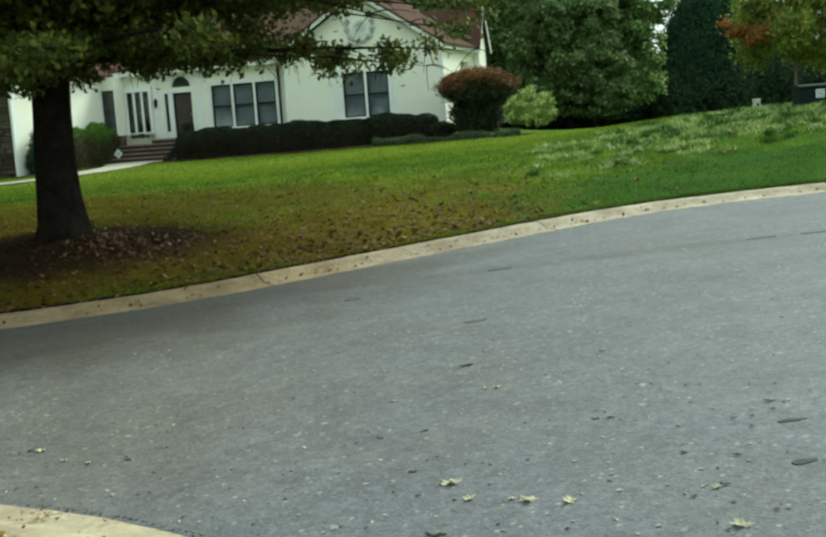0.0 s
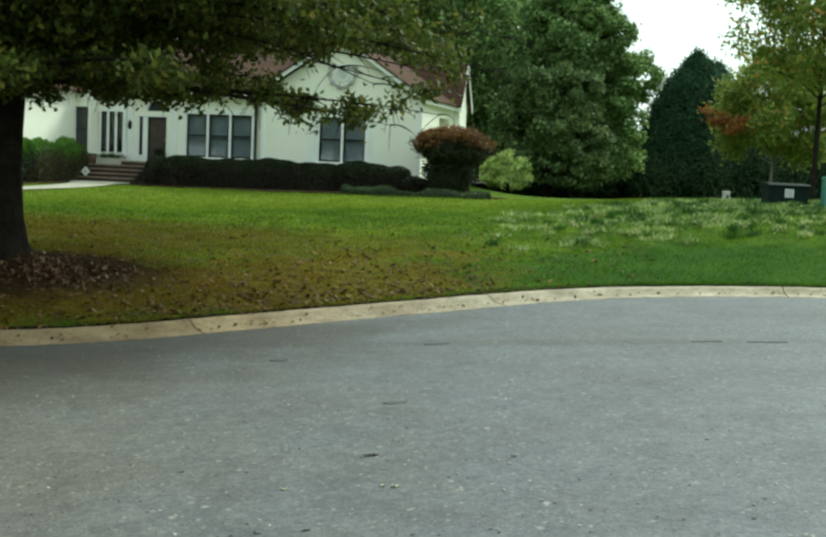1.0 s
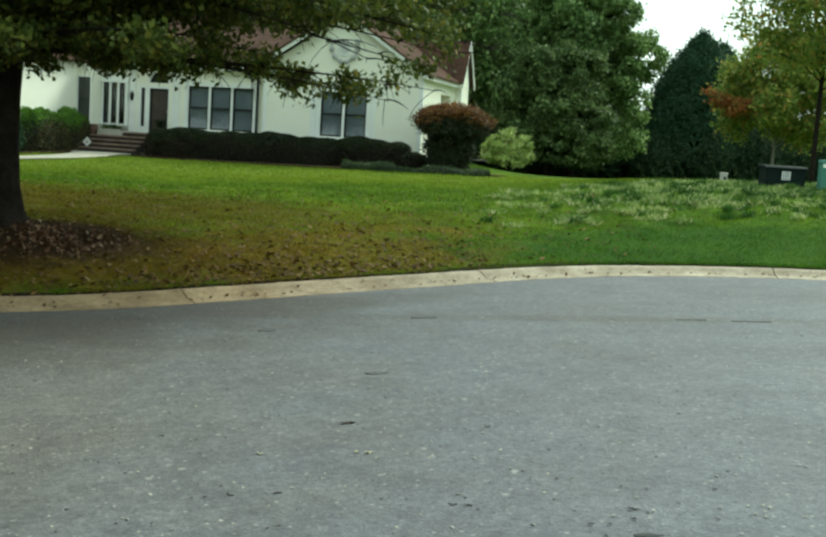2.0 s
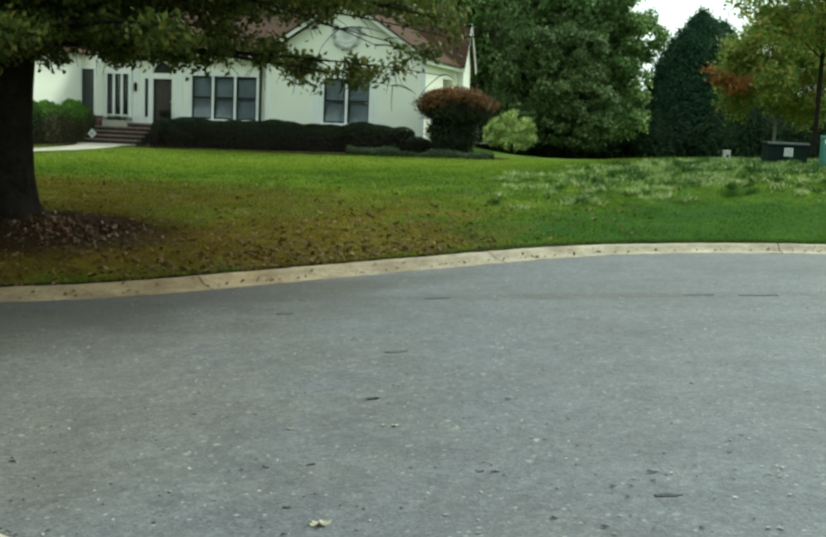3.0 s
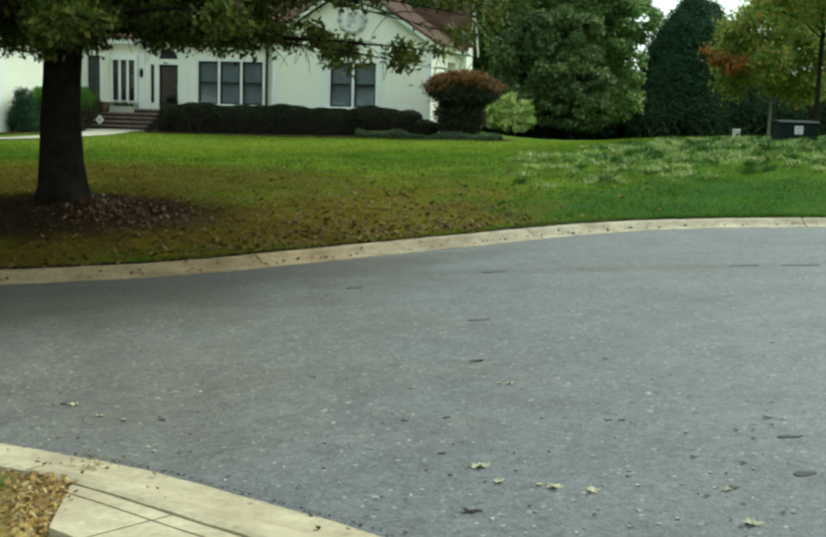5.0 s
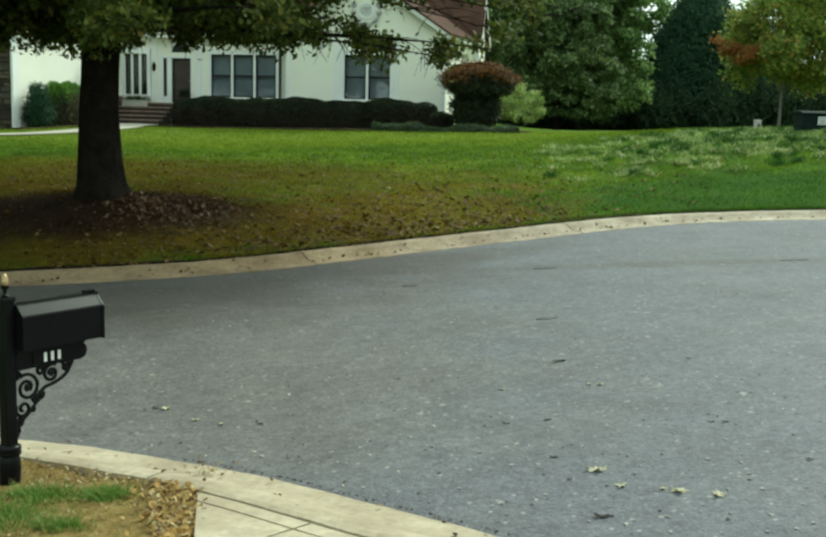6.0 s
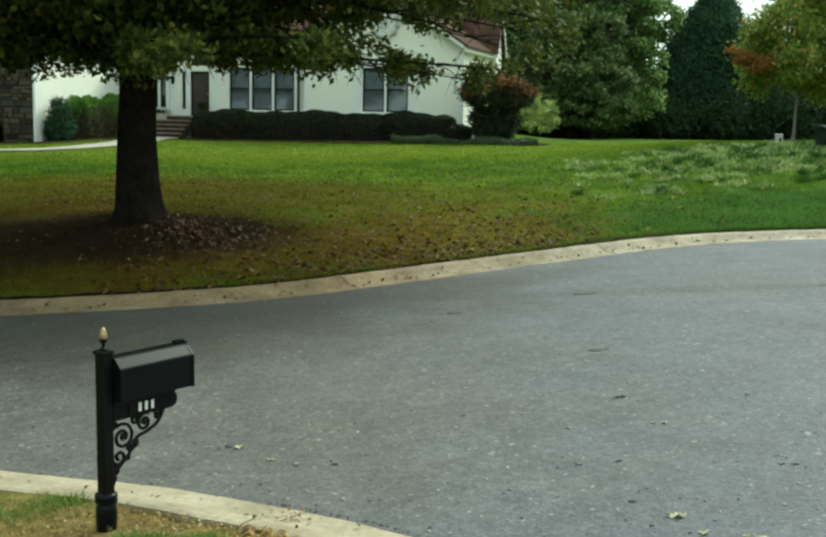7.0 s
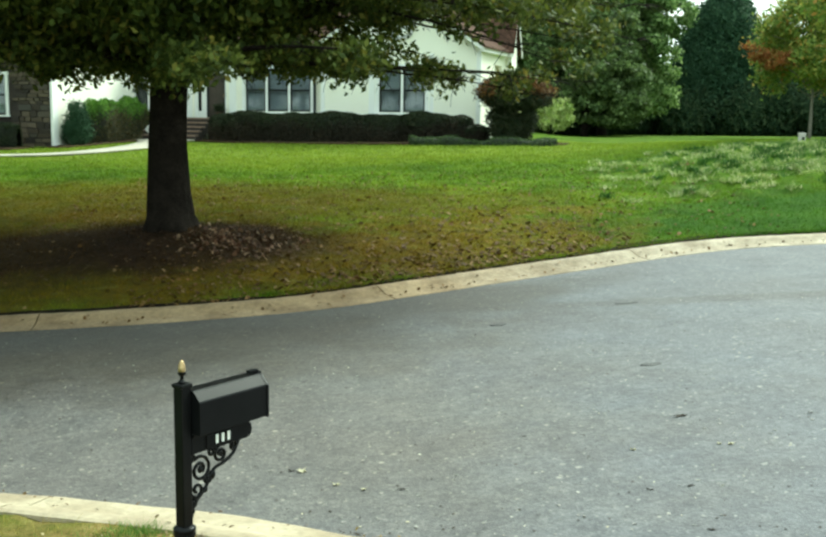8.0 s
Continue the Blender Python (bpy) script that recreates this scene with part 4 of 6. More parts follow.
part("door_frame", boxes((-9.28, -9.06, 0.49, 0.66, FLOOR, 2.82), (-8.14, -8.10, 0.47, 0.66, FLOOR, 2.82), (-9.62, -8.10, 0.47, 0.66, 2.80, 2.92), (-9.62, -9.46, 0.47, 0.66, FLOOR, 2.80), (-9.46, -9.28, 0.51, 0.66, FLOOR, FLOOR + 0.28), bev=0.006), TRIM, door, "white door frame")
part("storm_frame", boxes((-9.058, -8.975, 0.560, 0.598, FLOOR + 0.02, 2.80), (-8.225, -8.142, 0.560, 0.598, FLOOR + 0.02, 2.80), (-8.975, -8.225, 0.560, 0.598, 2.70, 2.80), bev=0.004), SASH, door, "black storm-door frame")
part("sidelight", boxes((-9.46, -9.28, 0.56, 0.58, FLOOR + 0.28, 2.80)), SASH, door, "dark narrow sidelight")
glass = bmesh.new()
prism(glass, arch_outline(-8.60, 3.04, 0.45, 0.56), (0, 0.02, 0))
fan = part("fanlight", glass, SASH, door, "dark half-round fanlight")
fr = bmesh.new()
for r0, r1 in ((0.45, 0.56),):
    a, b = arch_outline(-8.60, 3.04, r0, 0.46), arch_outline(-8.60, 3.04, r1, 0.46)
    for k in range(18):
        prism(fr, [a[k], a[k + 1], b[k + 1], b[k]], (0, 0.12, 0))
bmesh.ops.remove_doubles(fr, verts=fr.verts, dist=0.001)
part("fan_frame", fr, TRIM, fan, "white arched frame")
sp = bmesh.new()
outer = [(-9.09, 0.49, 3.04)] + arch_outline(-8.60, 3.04, 0.455, 0.49)[::-1] + [(-8.11, 0.49, 3.04), (-8.11, 0.49, 3.49), (-9.09, 0.49, 3.49)]
prism(sp, outer, (0, 0.2, 0))
part("arch_wall", sp, STUCCO, door)
lant = thing("wall_lantern", HOUSE @ pose(-9.86, 0.42, 2.25), "small black wall lantern beside the front door", "lantern")
lp = bmesh.new()
lathe(lp, [(0.03, -0.02), (0.075, 0.02), (0.09, 0.24), (0.10, 0.26), (0.03, 0.36), (0.012, 0.40)], 0, 0, 6)
part("lantern_body", lp, BLACK, lant)
part("bracket", boxes((-0.02, 0.02, 0.0, 0.08, 0.24, 0.28)), BLACK, lant)

# round gable vent with its scrolled surround
vent = part("gable_vent", lathe(bmesh.new(), [(0.36, 0.0), (0.36, 0.03), (0.33, 0.06), (0.25, 0.06), (0.23, 0.02), (0.0001, 0.02)], 0, 0, 28), TRIM, house, "round white gable vent", False)
vent.matrix_local = pose(-0.06, 0.0, 4.76, 90, 0, 0)
lv = bmesh.new()
for k in range(-4, 5):
    h = math.sqrt(max(0.0, 0.21 ** 2 - (k * 0.045) ** 2))
    if h > 0.02:
        box(lv, -h, h, k * 0.045 - 0.014, k * 0.045 + 0.014, 0.03, 0.05)
part("louvre", lv, PLASTER, vent, "grey louvres")
sw = bmesh.new()
for side in (-1, 1):
    pts = [(side * 0.50, 0.34, 0.03), (side * 0.55, 0.10, 0.04), (side * 0.52, -0.14, 0.045), (side * 0.40, -0.36, 0.045), (side * 0.16, -0.52, 0.05), (0, -0.55, 0.05)]
    tube(sw, [tuple(q) for q in spline(pts, 4)], [0.085 + 0.035 * math.sin(k * 1.2) for k in range(21)], 8)
part("swag", sw, PLASTER, vent, "pale grey plaster swag")

# the stone front of the garage wing
SWIN = (-15.9, -14.15, 0.98, 2.5)
part("wall", wall_front(bmesh.new(), -22.0, -12.1, -0.5, 3.7, -6.5, 0.25, [SWIN]), MORTAR, house, "fieldstone front of the garage wing")
part("wall", prism(bmesh.new(), [(-22.0, -6.48, 3.7), (-12.1, -6.48, 3.7), (-17.0, -6.48, 6.8)], (0, 0.22, 0)), STUCCO, house)
window(*SWIN, -6.53, 2, 0.12)
pieces("corner_board", [(-12.16, -12.06, -6.56, -6.2, -0.4, 3.7)], TRIM, house, "white corner board", bev=0.008)

# steps and porch
steps = thing("front_steps", HOUSE @ pose(-10.1, 0, 0), "red-brown brick front steps with treads coloured light, risers dark", "steps")
# Lighter tread brick and near-black risers paint in the light and shade.
for k in range(0, 5):
    y0 = -1.85 + 0.34 * k
    z0 = 0.0 + 0.176 * k
    st = part("step", boxes((-1.66, 1.66, y0 + 0.02, y0 + 0.36 if k < 4 else 0.33, z0 - 0.3, z0 + 0.11)), MORTAR, steps)
    n = 16
    for q in range(n):
        w = 3.32 / n
        x = -1.66 + q * w
        part("brick", boxes((x + 0.006, x + w - 0.006, y0, y0 + (0.33 if k < 4 else 0.36), z0 + 0.112, z0 + 0.176)), TREAD, st)

# front walk and driveway of the house
def ribbon(name, pts, width, material, label, category, lift=0.02):
    line = spline([(x, y, 0) for x, y in pts], 10)[:, :2]
    d = np.gradient(line, axis=0)
    d /= np.linalg.norm(d, axis=1)[:, None]
    nr = np.stack([-d[:, 1], d[:, 0]], 1)
    w = np.interp(np.linspace(0, 1, len(line)), np.linspace(0, 1, len(width)), width)[:, None] / 2
    rows = [line + nr * w * k for k in (-1, -0.5, 0, 0.5, 1)]
    z = [ground_z(r) + lift for r in rows]
    bm = bmesh.new()
    vs = [[bm.verts.new((*r[i], zz[i])) for r, zz in zip(rows, z)] for i in range(len(line))]
    for a, b in zip(vs, vs[1:]):
        for j in range(4):
            bm.faces.new((a[j], a[j + 1], b[j + 1], b[j]))
    ex = bmesh.ops.extrude_face_region(bm, geom=list(bm.faces))
    bmesh.ops.translate(bm, verts=[v for v in ex["geom"] if isinstance(v, bmesh.types.BMVert)], vec=(0, 0, 0.05))
    bmesh.ops.recalc_face_normals(bm, faces=bm.faces)
    ob = part(name, bm, material, None, "", True)
    return tagged(ob, label, category, "", "structure")


ribbon("front_walk", [at_house(-9.7, -1.95), (-11.15, 46.0), (-11.1, 44.3), (-11.4, 41.8), (-12.2, 39.9), (-13.4, 38.6), (-15.5, 38.1), (-24, 37.6)], [2.6, 1.8, 1.5, 1.3, 1.0, 0.8, 0.8], CONCRETE, "pale concrete front walk curving to the steps", "walk")


def mulch_bed(pts, width, label):
    ribbon("mulch_bed", pts, width, MULCH, label, "mulch bed", 0.005)


mulch_bed([at_house(-8.2, -1.3), at_house(-3, -1.7), at_house(2, -2.2), at_house(5.0, -2.3), at_house(7.2, -2.3)], [1.8, 2.2, 2.6, 2.8, 1.2], "dark mulch bed along the front hedge")
mulch_bed([at_house(-11.3, -0.6), at_house(-11.3, -3.5), at_house(-11.6, -7.2)], [1.5, 1.6, 1.2], "dark mulch bed under the side hedge")
mulch_bed([at_house(-12.5, -7.9), at_house(-17, -8.2), at_house(-22, -8.2)], [1.6, 3.0, 3.2], "dark ground before the stone wall")


# ---- plants ----
def shrub(name, x, y, label, category, lobes, material, seed, count, per, size, spread, stem=0.05, zfix=None):
    """A bush of leaf clumps on a few stems; lobes are counted from the ground at x, y."""
    rng = np.random.default_rng(seed)
    z = gz(x, y) if zfix is None else zfix
    ob = thing(name, pose(x, y, z), label, category)
    pts, out = clumps(rng, lobes, count, per, spread, 0.55, True)
    ok = pts[:, 2] > 0.02
    pts, out = pts[ok], out[ok]
    part_mesh("leaves", leaf_mesh(name + " leaves", pts, size * (0.7 + 0.6 * rng.random(len(pts))), rng, face=out), material, ob)
    bm = bmesh.new()
    for k in range(5):
        c = lobes[k % len(lobes)]
        a = 6.28 * k / 5
        tube(bm, [(0.06 * math.cos(a), 0.06 * math.sin(a), -0.05), (0.3 * c[0] + 0.1 * math.cos(a), 0.3 * c[1] + 0.1 * math.sin(a), 0.45 * c[2]), (c[0] * 0.9, c[1] * 0.9, c[2])], [stem, stem * 0.8, stem * 0.4], 6)
    part("stem", bm, BARK, ob)
    return ob


def hedge(name, a, b, depth, height, label, material, seed, n_leaf, size=0.07, lower=None, shaggy=1.0, rim=0.66):
    """A clipped hedge from a to b (plan of the house): a rounded block of leaves with a few lumps."""
    rng = np.random.default_rng(seed)
    (x0, y0), (x1, y1) = at_house(*a), at_house(*b)
    z = min(gz(x0, y0), gz(x1, y1))
    L = math.hypot(x1 - x0, y1 - y0)
    turn = math.degrees(math.atan2(y1 - y0, x1 - x0))
    ob = thing(name, pose((x0 + x1) / 2, (y0 + y1) / 2, z, 0, 0, turn), label, "hedge")

    def skin(u, v):
        """A point on the rounded skin: u along, v round from foot to foot."""
        wob = shaggy * (0.035 * np.sin(u * 3.1 + seed) + 0.02 * np.sin(u * 7.3 + 2 * seed)) + 0.05 * np.sin(u * 1.3 + seed)
        wob = wob + (shaggy - 1) * 0.05 * np.sin(5.3 * u + 4 * np.sin(2.2 * v + seed)) * np.sin(3.7 * v + 1.9 * u)
        end = np.clip((L / 2 - np.abs(u)) / 0.5, 0.02, 1) ** 0.4
        c, s = np.cos(v), np.sin(v)
        r = (np.abs(c) ** 4 + np.abs(s) ** 4) ** -0.25
        return np.stack([u, (depth / 2 + wob * 0.5) * c * r * end, (height + wob) * s * r * (0.75 + 0.25 * end)], -1)

    u = (rng.random(n_leaf) - 0.5) * L
    v = rng.random(n_leaf) * math.pi
    pts = skin(u, v) * (0.90 + 0.14 * rng.random(n_leaf))[:, None] ** np.array([0, 1, 1])
    # Rim lighter, sides browner: twigs and the fall of light share the colour.
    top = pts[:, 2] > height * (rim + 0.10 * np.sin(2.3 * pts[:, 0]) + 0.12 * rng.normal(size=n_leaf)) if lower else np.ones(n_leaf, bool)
    part_mesh("leaves", leaf_mesh(name + " leaves", pts[top], size * (0.6 + 0.8 * rng.random(top.sum())), rng, 0.0), material, ob)
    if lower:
        part_mesh("lower_leaves", leaf_mesh(name + " lower leaves", pts[~top], size * (0.6 + 0.8 * rng.random((~top).sum())), rng, 0.0), lower, ob, "browner sides darkened for shade")
    # A near-black sheet just inside the leaves paints in the hedge's shade.
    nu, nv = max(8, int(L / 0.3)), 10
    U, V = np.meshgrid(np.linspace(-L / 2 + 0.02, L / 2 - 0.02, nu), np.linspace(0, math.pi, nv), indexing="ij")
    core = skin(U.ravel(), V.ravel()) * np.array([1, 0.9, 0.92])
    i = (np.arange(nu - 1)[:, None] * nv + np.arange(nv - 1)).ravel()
    part_mesh("core", tri_mesh("core", core, np.concatenate([np.stack([i, i + 1, i + nv + 1], 1), np.stack([i, i + nv + 1, i + nv], 1)])), HEDGECORE, ob, "dark sheet painting in the hedge's inner shade", True)
    return ob


HEDGECORE = surf("dark sheet for the shaded inside", (0.010, 0.014, 0.008), (0.018, 0.02, 0.012), 3.0, 25, 0.95, 0, 0.8, 0.4, 0.05)
hedge("hedge", (-8.05, -1.2), (-5.0, -1.25), 1.5, 1.14, "dark green clipped hedge before the entrance windows", HEDGELEAF, 1, 20000, lower=HEDGESHADE)
hedge("hedge", (-6.2, -1.3), (1.7, -1.35), 1.4, 1.18, "long dark green clipped hedge along the front wall", HEDGELEAF, 2, 40000, lower=HEDGESHADE)
hedge("hedge", (0.3, -1.3), (3.35, -1.35), 1.5, 1.12, "dark rounded hedge by the house corner", HEDGELEAF, 3, 18000, lower=HEDGESHADE)
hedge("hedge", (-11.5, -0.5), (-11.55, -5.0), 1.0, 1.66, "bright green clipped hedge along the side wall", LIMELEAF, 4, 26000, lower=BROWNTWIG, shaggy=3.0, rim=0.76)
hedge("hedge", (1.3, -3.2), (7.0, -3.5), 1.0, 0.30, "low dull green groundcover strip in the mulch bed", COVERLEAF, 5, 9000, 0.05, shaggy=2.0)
hedge("hedge", (2.7, -1.3), (4.0, -1.35), 1.2, 0.60, "low dark hedge end beside the house corner", HEDGELEAF, 7, 7000, lower=HEDGESHADE)

hedge("hedge", (-13.0, -7.4), (-19.0, -7.5), 1.2, 0.95, "low dark hedge before the stone wall", HEDGELEAF, 6, 16000)
sx, sy = at_house(-11.55, -5.7)
shrub("conical_shrub", sx, sy, "dark green conical evergreen shrub at the corner", "shrub", [(0, 0, 0.5, 0.55, 0.55, 0.55), (0, 0, 0.95, 0.46, 0.46, 0.55), (0, 0, 1.35, 0.30, 0.30, 0.42)], CEDARLEAF, 8, 520, 26, 0.07, 0.09, 0.02)
sx, sy = at_house(4.95, -1.6)
red = shrub("weeping_maple", sx, sy, "rust-red dome-shaped weeping maple with dark underside", "shrub",
            [(0.05, 0, 2.10, 1.26, 1.2, 0.44), (-0.55, -0.2, 1.92, 0.9, 0.9, 0.36), (0.75, -0.2, 1.94, 0.85, 0.9, 0.36), (0.1, -0.5, 2.24, 0.8, 0.7, 0.28)], REDLEAF, 11, 600, 40, 0.085, 0.10, 0.05)
# The dome's lower part gets dark green leaves, its shade put into the colour.
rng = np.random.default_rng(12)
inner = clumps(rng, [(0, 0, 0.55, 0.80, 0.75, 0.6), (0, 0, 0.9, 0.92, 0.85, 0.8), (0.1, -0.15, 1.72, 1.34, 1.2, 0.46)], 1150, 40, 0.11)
part_mesh("lower_leaves", leaf_mesh("lower leaves", inner[inner[:, 2] > 0], 0.08 * (0.7 + 0.6 * rng.random((inner[:, 2] > 0).sum())), rng), HEDGELEAF, red, "lower leaves coloured dark for their shade")
sx, sy = 7.0, 60.5
shrub("variegated_shrub", sx, sy, "pale yellow-green variegated shrub in a round mound", "shrub",
      [(0, 0, 1.30, 1.36, 1.25, 0.98), (-0.80, -0.1, 0.95, 0.66, 0.9, 0.62), (0.74, -0.1, 1.0, 0.68, 0.9, 0.66), (-0.1, -0.7, 1.55, 0.7, 0.6, 0.5), (-0.35, -0.9, 0.85, 0.45, 0.5, 0.5), (0.5, -0.9, 0.7, 0.45, 0.5, 0.5)], PALELEAF, 13, 150, 80, 0.13, 0.10, 0.04)


def limb_path(start, azimuth, length, rise, droop, rng, steps=9, sway=0.05):
    """A limb that leaves at a rise and bends down to its tip."""
    p = Vector(start)
    pts, a, e = [p.copy()], azimuth, rise
    for k in range(steps):
        a += rng.normal() * 0.10
        e += (-droop / steps) + rng.normal() * sway
        p = p + Vector((math.cos(a) * math.cos(e), math.sin(a) * math.cos(e), math.sin(e))) * (length / steps)
        pts.append(p.copy())
    return pts


def oak():
    rng = np.random.default_rng(21)
    bx, by = -6.12, 19.98
    z0 = gz(bx, by)
    ob = thing("oak_tree", pose(bx, by, z0 - 0.06), "spreading oak with dark bark and dense low green crown", "tree")
    bm = bmesh.new()
    tr = [(0.0, 0.0, -0.12), (0.0, 0, 0.03), (-0.01, 0, 0.25), (-0.02, 0, 0.7), (-0.02, 0.0, 1.5), (0.0, 0.0, 2.2), (0.02, 0.02, 2.8), (0.03, 0.03, 4.2), (0.0, 0.0, 5.8), (0.05, 0, 7.6), (0, 0, 10.0)]
    rr = [0.58, 0.50, 0.43, 0.385, 0.345, 0.325, 0.33, 0.26, 0.18, 0.10, 0.03]
    tube(bm, tr, rr, 22)
    for v in bm.verts:
        a = math.atan2(v.co.y, v.co.x)
        flare = max(0.0, 1 - v.co.z / 0.6)
        k = 1 + 0.04 * math.sin(9 * a + 2 * v.co.z) + 0.14 * flare * math.sin(5 * a + 0.7)
        v.co.x *= k
        v.co.y *= k
    part("trunk", bm, BARK, ob, "", True)
    limbs, tips = [], []
    lows = [(1, 7.5, 3.05, 0.01, 0.11), (-14, 7.1, 3.02, 0.01, 0.10), (-7, 6.8, 3.08, 0.0, 0.10), (20, 6.7, 3.08, 0.01, 0.10), (-48, 6.0, 3.0, 0.10, 0.2), (58, 6.0, 3.1, 0.15, 0.2), (-80, 5.6, 2.95, 0.10, 0.2), (-112, 5.6, 2.95, 0.10, 0.2),
            (95, 5.6, 3.0, 0.15, 0.2), (-145, 7.6, 3.0, 0.12, 0.2), (135, 7.4, 3.0, 0.15, 0.2), (172, 8.4, 3.05, 0.12, 0.2), (-165, 8.4, 3.3, 0.18, 0.25), (-128, 7.4, 3.4, 0.18, 0.25), (155, 7.8, 3.4, 0.2, 0.25), (-178, 8.6, 3.9, 0.2, 0.3), (-150, 8.2, 4.2, 0.2, 0.3)]
    for az, ln, h, rise, droop in lows:
        limbs.append((h, radians(az), ln, rise, droop))
    for k in range(38):
        h = 3.4 + 6.0 * (k / 38) ** 0.9
        limbs.append((h, k * 2.39996 + 0.4, 7.4 * math.sqrt(max(0.05, 1 - ((h - 3.0) / 7.8) ** 2)) * (0.85 + 0.25 * rng.random()), 0.35 + 0.06 * (h - 3), 0.45))
    limbs = [l for l in limbs if not (3.2 < l[0] < 4.5 and abs((l[1] + 3.1416) % 6.2832 - 3.1416) < 0.75)]
    for az, ln, h, rise, droop in ((-4, 8.5, 4.15, 0.07, 0.20), (-24, 8.2, 4.2, 0.08, 0.20), (10, 8.2, 4.25, 0.07, 0.20), (-14, 8.4, 4.45, 0.08, 0.22), (26, 7.2, 4.3, 0.08, 0.18), (-38, 6.8, 4.2, 0.10, 0.2), (2, 8.1, 4.6, 0.07, 0.22), (-30, 7.6, 4.75, 0.08, 0.25), (17, 7.6, 4.8, 0.08, 0.25),
                                   (-8, 8.0, 5.1, 0.08, 0.28), (-42, 7.2, 5.0, 0.12, 0.28), (32, 7.4, 5.0, 0.12, 0.28), (-16, 7.8, 5.7, 0.10, 0.34), (6, 7.4, 6.2, 0.12, 0.36), (22, 7.0, 5.8, 0.14, 0.34), (-33, 7.2, 5.6, 0.14, 0.34)):
        limbs.append((h, radians(az), ln, rise, droop))
    for az, ln, h, rise, droop in ((0, 4.6, 3.72, 0.02, 0.12), (-14, 4.8, 3.7, 0.02, 0.12), (15, 4.6, 3.7, 0.02, 0.12), (-6, 7.8, 4.15, 0.06, 0.30), (3, 7.5, 4.1, 0.05, 0.29), (-15, 7.6, 4.15, 0.05, 0.28)):
        limbs.append((h, radians(az), ln, rise, droop))
    # Long limbs reaching left out of view, added to shade street and lawn.
    for az, ln, h, rise, droop in ((-95, 8.2, 4.9, 0.22, 0.3), (-112, 9.0, 4.7, 0.2, 0.3), (-128, 9.6, 4.8, 0.2, 0.3), (-142, 9.8, 4.6, 0.2, 0.3), (-158, 9.6, 4.7, 0.2, 0.3), (-172, 9.4, 4.8, 0.2, 0.3), (-120, 9.2, 5.6, 0.2, 0.3), (-150, 9.4, 5.6, 0.2, 0.3), (-105, 8.6, 6.2, 0.2, 0.3), (-135, 9.0, 6.4, 0.2, 0.3), (-165, 9.0, 6.2, 0.2, 0.3)):
        limbs.append((h, radians(az), ln, rise, droop))
    bunches = []          # centre of each bunch of leaves and its count

    def hem(p):
        """The uneven lower edge of the crown."""
        base = 2.95 - 0.36 * math.exp(-((p[0] + 0.2) / 1.4) ** 2) - 0.04 * min(1.0, max(0.0, (p[0] - 3.0) / 1.6))
        base += 0.14 * math.exp(-((p[0] - 2.4) / 0.8) ** 2) - 0.30 * math.exp(-((p[0] + 2.0) / 0.9) ** 2)
        return base + 0.20 * math.sin(1.9 * p[0] + 0.7 * p[1]) + 0.15 * math.sin(4.3 * p[0] - 1.6 * p[1] + 1.0) + 0.10 * math.sin(3.1 * p[1] + 2.0)

    for h, az, ln, rise, droop in limbs:
        low = h < 3.2
        path = limb_path((0, 0, h), az, ln, rise, droop, rng, 9, 0.018 if low else 0.02 if h < 4.8 and abs(az) < 0.8 else 0.05)
        bm = bmesh.new()
        r0 = 0.016 + 0.004 * ln if abs((az + math.pi) % (2 * math.pi) - math.pi) < 0.8 else 0.032 + 0.007 * ln
        tube(bm, path, [r0 * (1 - 0.88 * k / (len(path) - 1)) for k in range(len(path))], 7)
        for k in range(2, len(path)):
            for side in (-1, 1):
                if rng.random() < (0.22 if low else 0.12):
                    continue
                sl = (0.5 + (0.6 if low else 1.0) * rng.random()) * (1 - 0.35 * k / len(path))
                d = (path[k] - path[k - 1]).normalized()
                a2 = math.atan2(d.y, d.x) + side * (0.6 + 0.6 * rng.random())
                sub = limb_path(path[k], a2, sl, (-0.25 if low and rng.random() < 0.5 else 0.12) + 0.3 * rng.random(), 0.7, rng, 4)
                tube(bm, sub, [0.014, 0.011, 0.008, 0.006, 0.004], 5, False)
                for q in sub[1:]:
                    bunches.append((np.array(q), 58 if low else 31))
            if low or rng.random() < 0.3:
                # a short hanging twig
                a3 = rng.random() * 6.28
                sub = limb_path(path[k], a3, 0.35 + 0.35 * rng.random(), -0.5, 0.6, rng, 3)
                tube(bm, sub, [0.007, 0.006, 0.005, 0.003], 4, False)
                for q in sub[1:]:
                    bunches.append((np.array(q), 28))
            bunches.append((np.array(path[k]), 18))
        part("limb", bm, BARK, ob, "", True)
    leaves = []
    for q, n in bunches:
        back = 0.08 * (q[1] + 1.5)
        gap = 4.75 + 0.2 * math.sin(3 * q[2]) < q[0] < 7.0 + 0.3 * math.sin(2 * q[1]) and 2.98 + 0.06 * math.sin(3 * q[0]) < q[2] - back < 3.62 + 0.10 * math.sin(2.3 * q[0] + q[1])
        bare = q[0] > 4.4 and math.sin(2.7 * q[0] + 1.3 * math.sin(2.2 * q[1])) * math.sin(3.3 * q[1] + 2.1 * q[2]) > 0.42
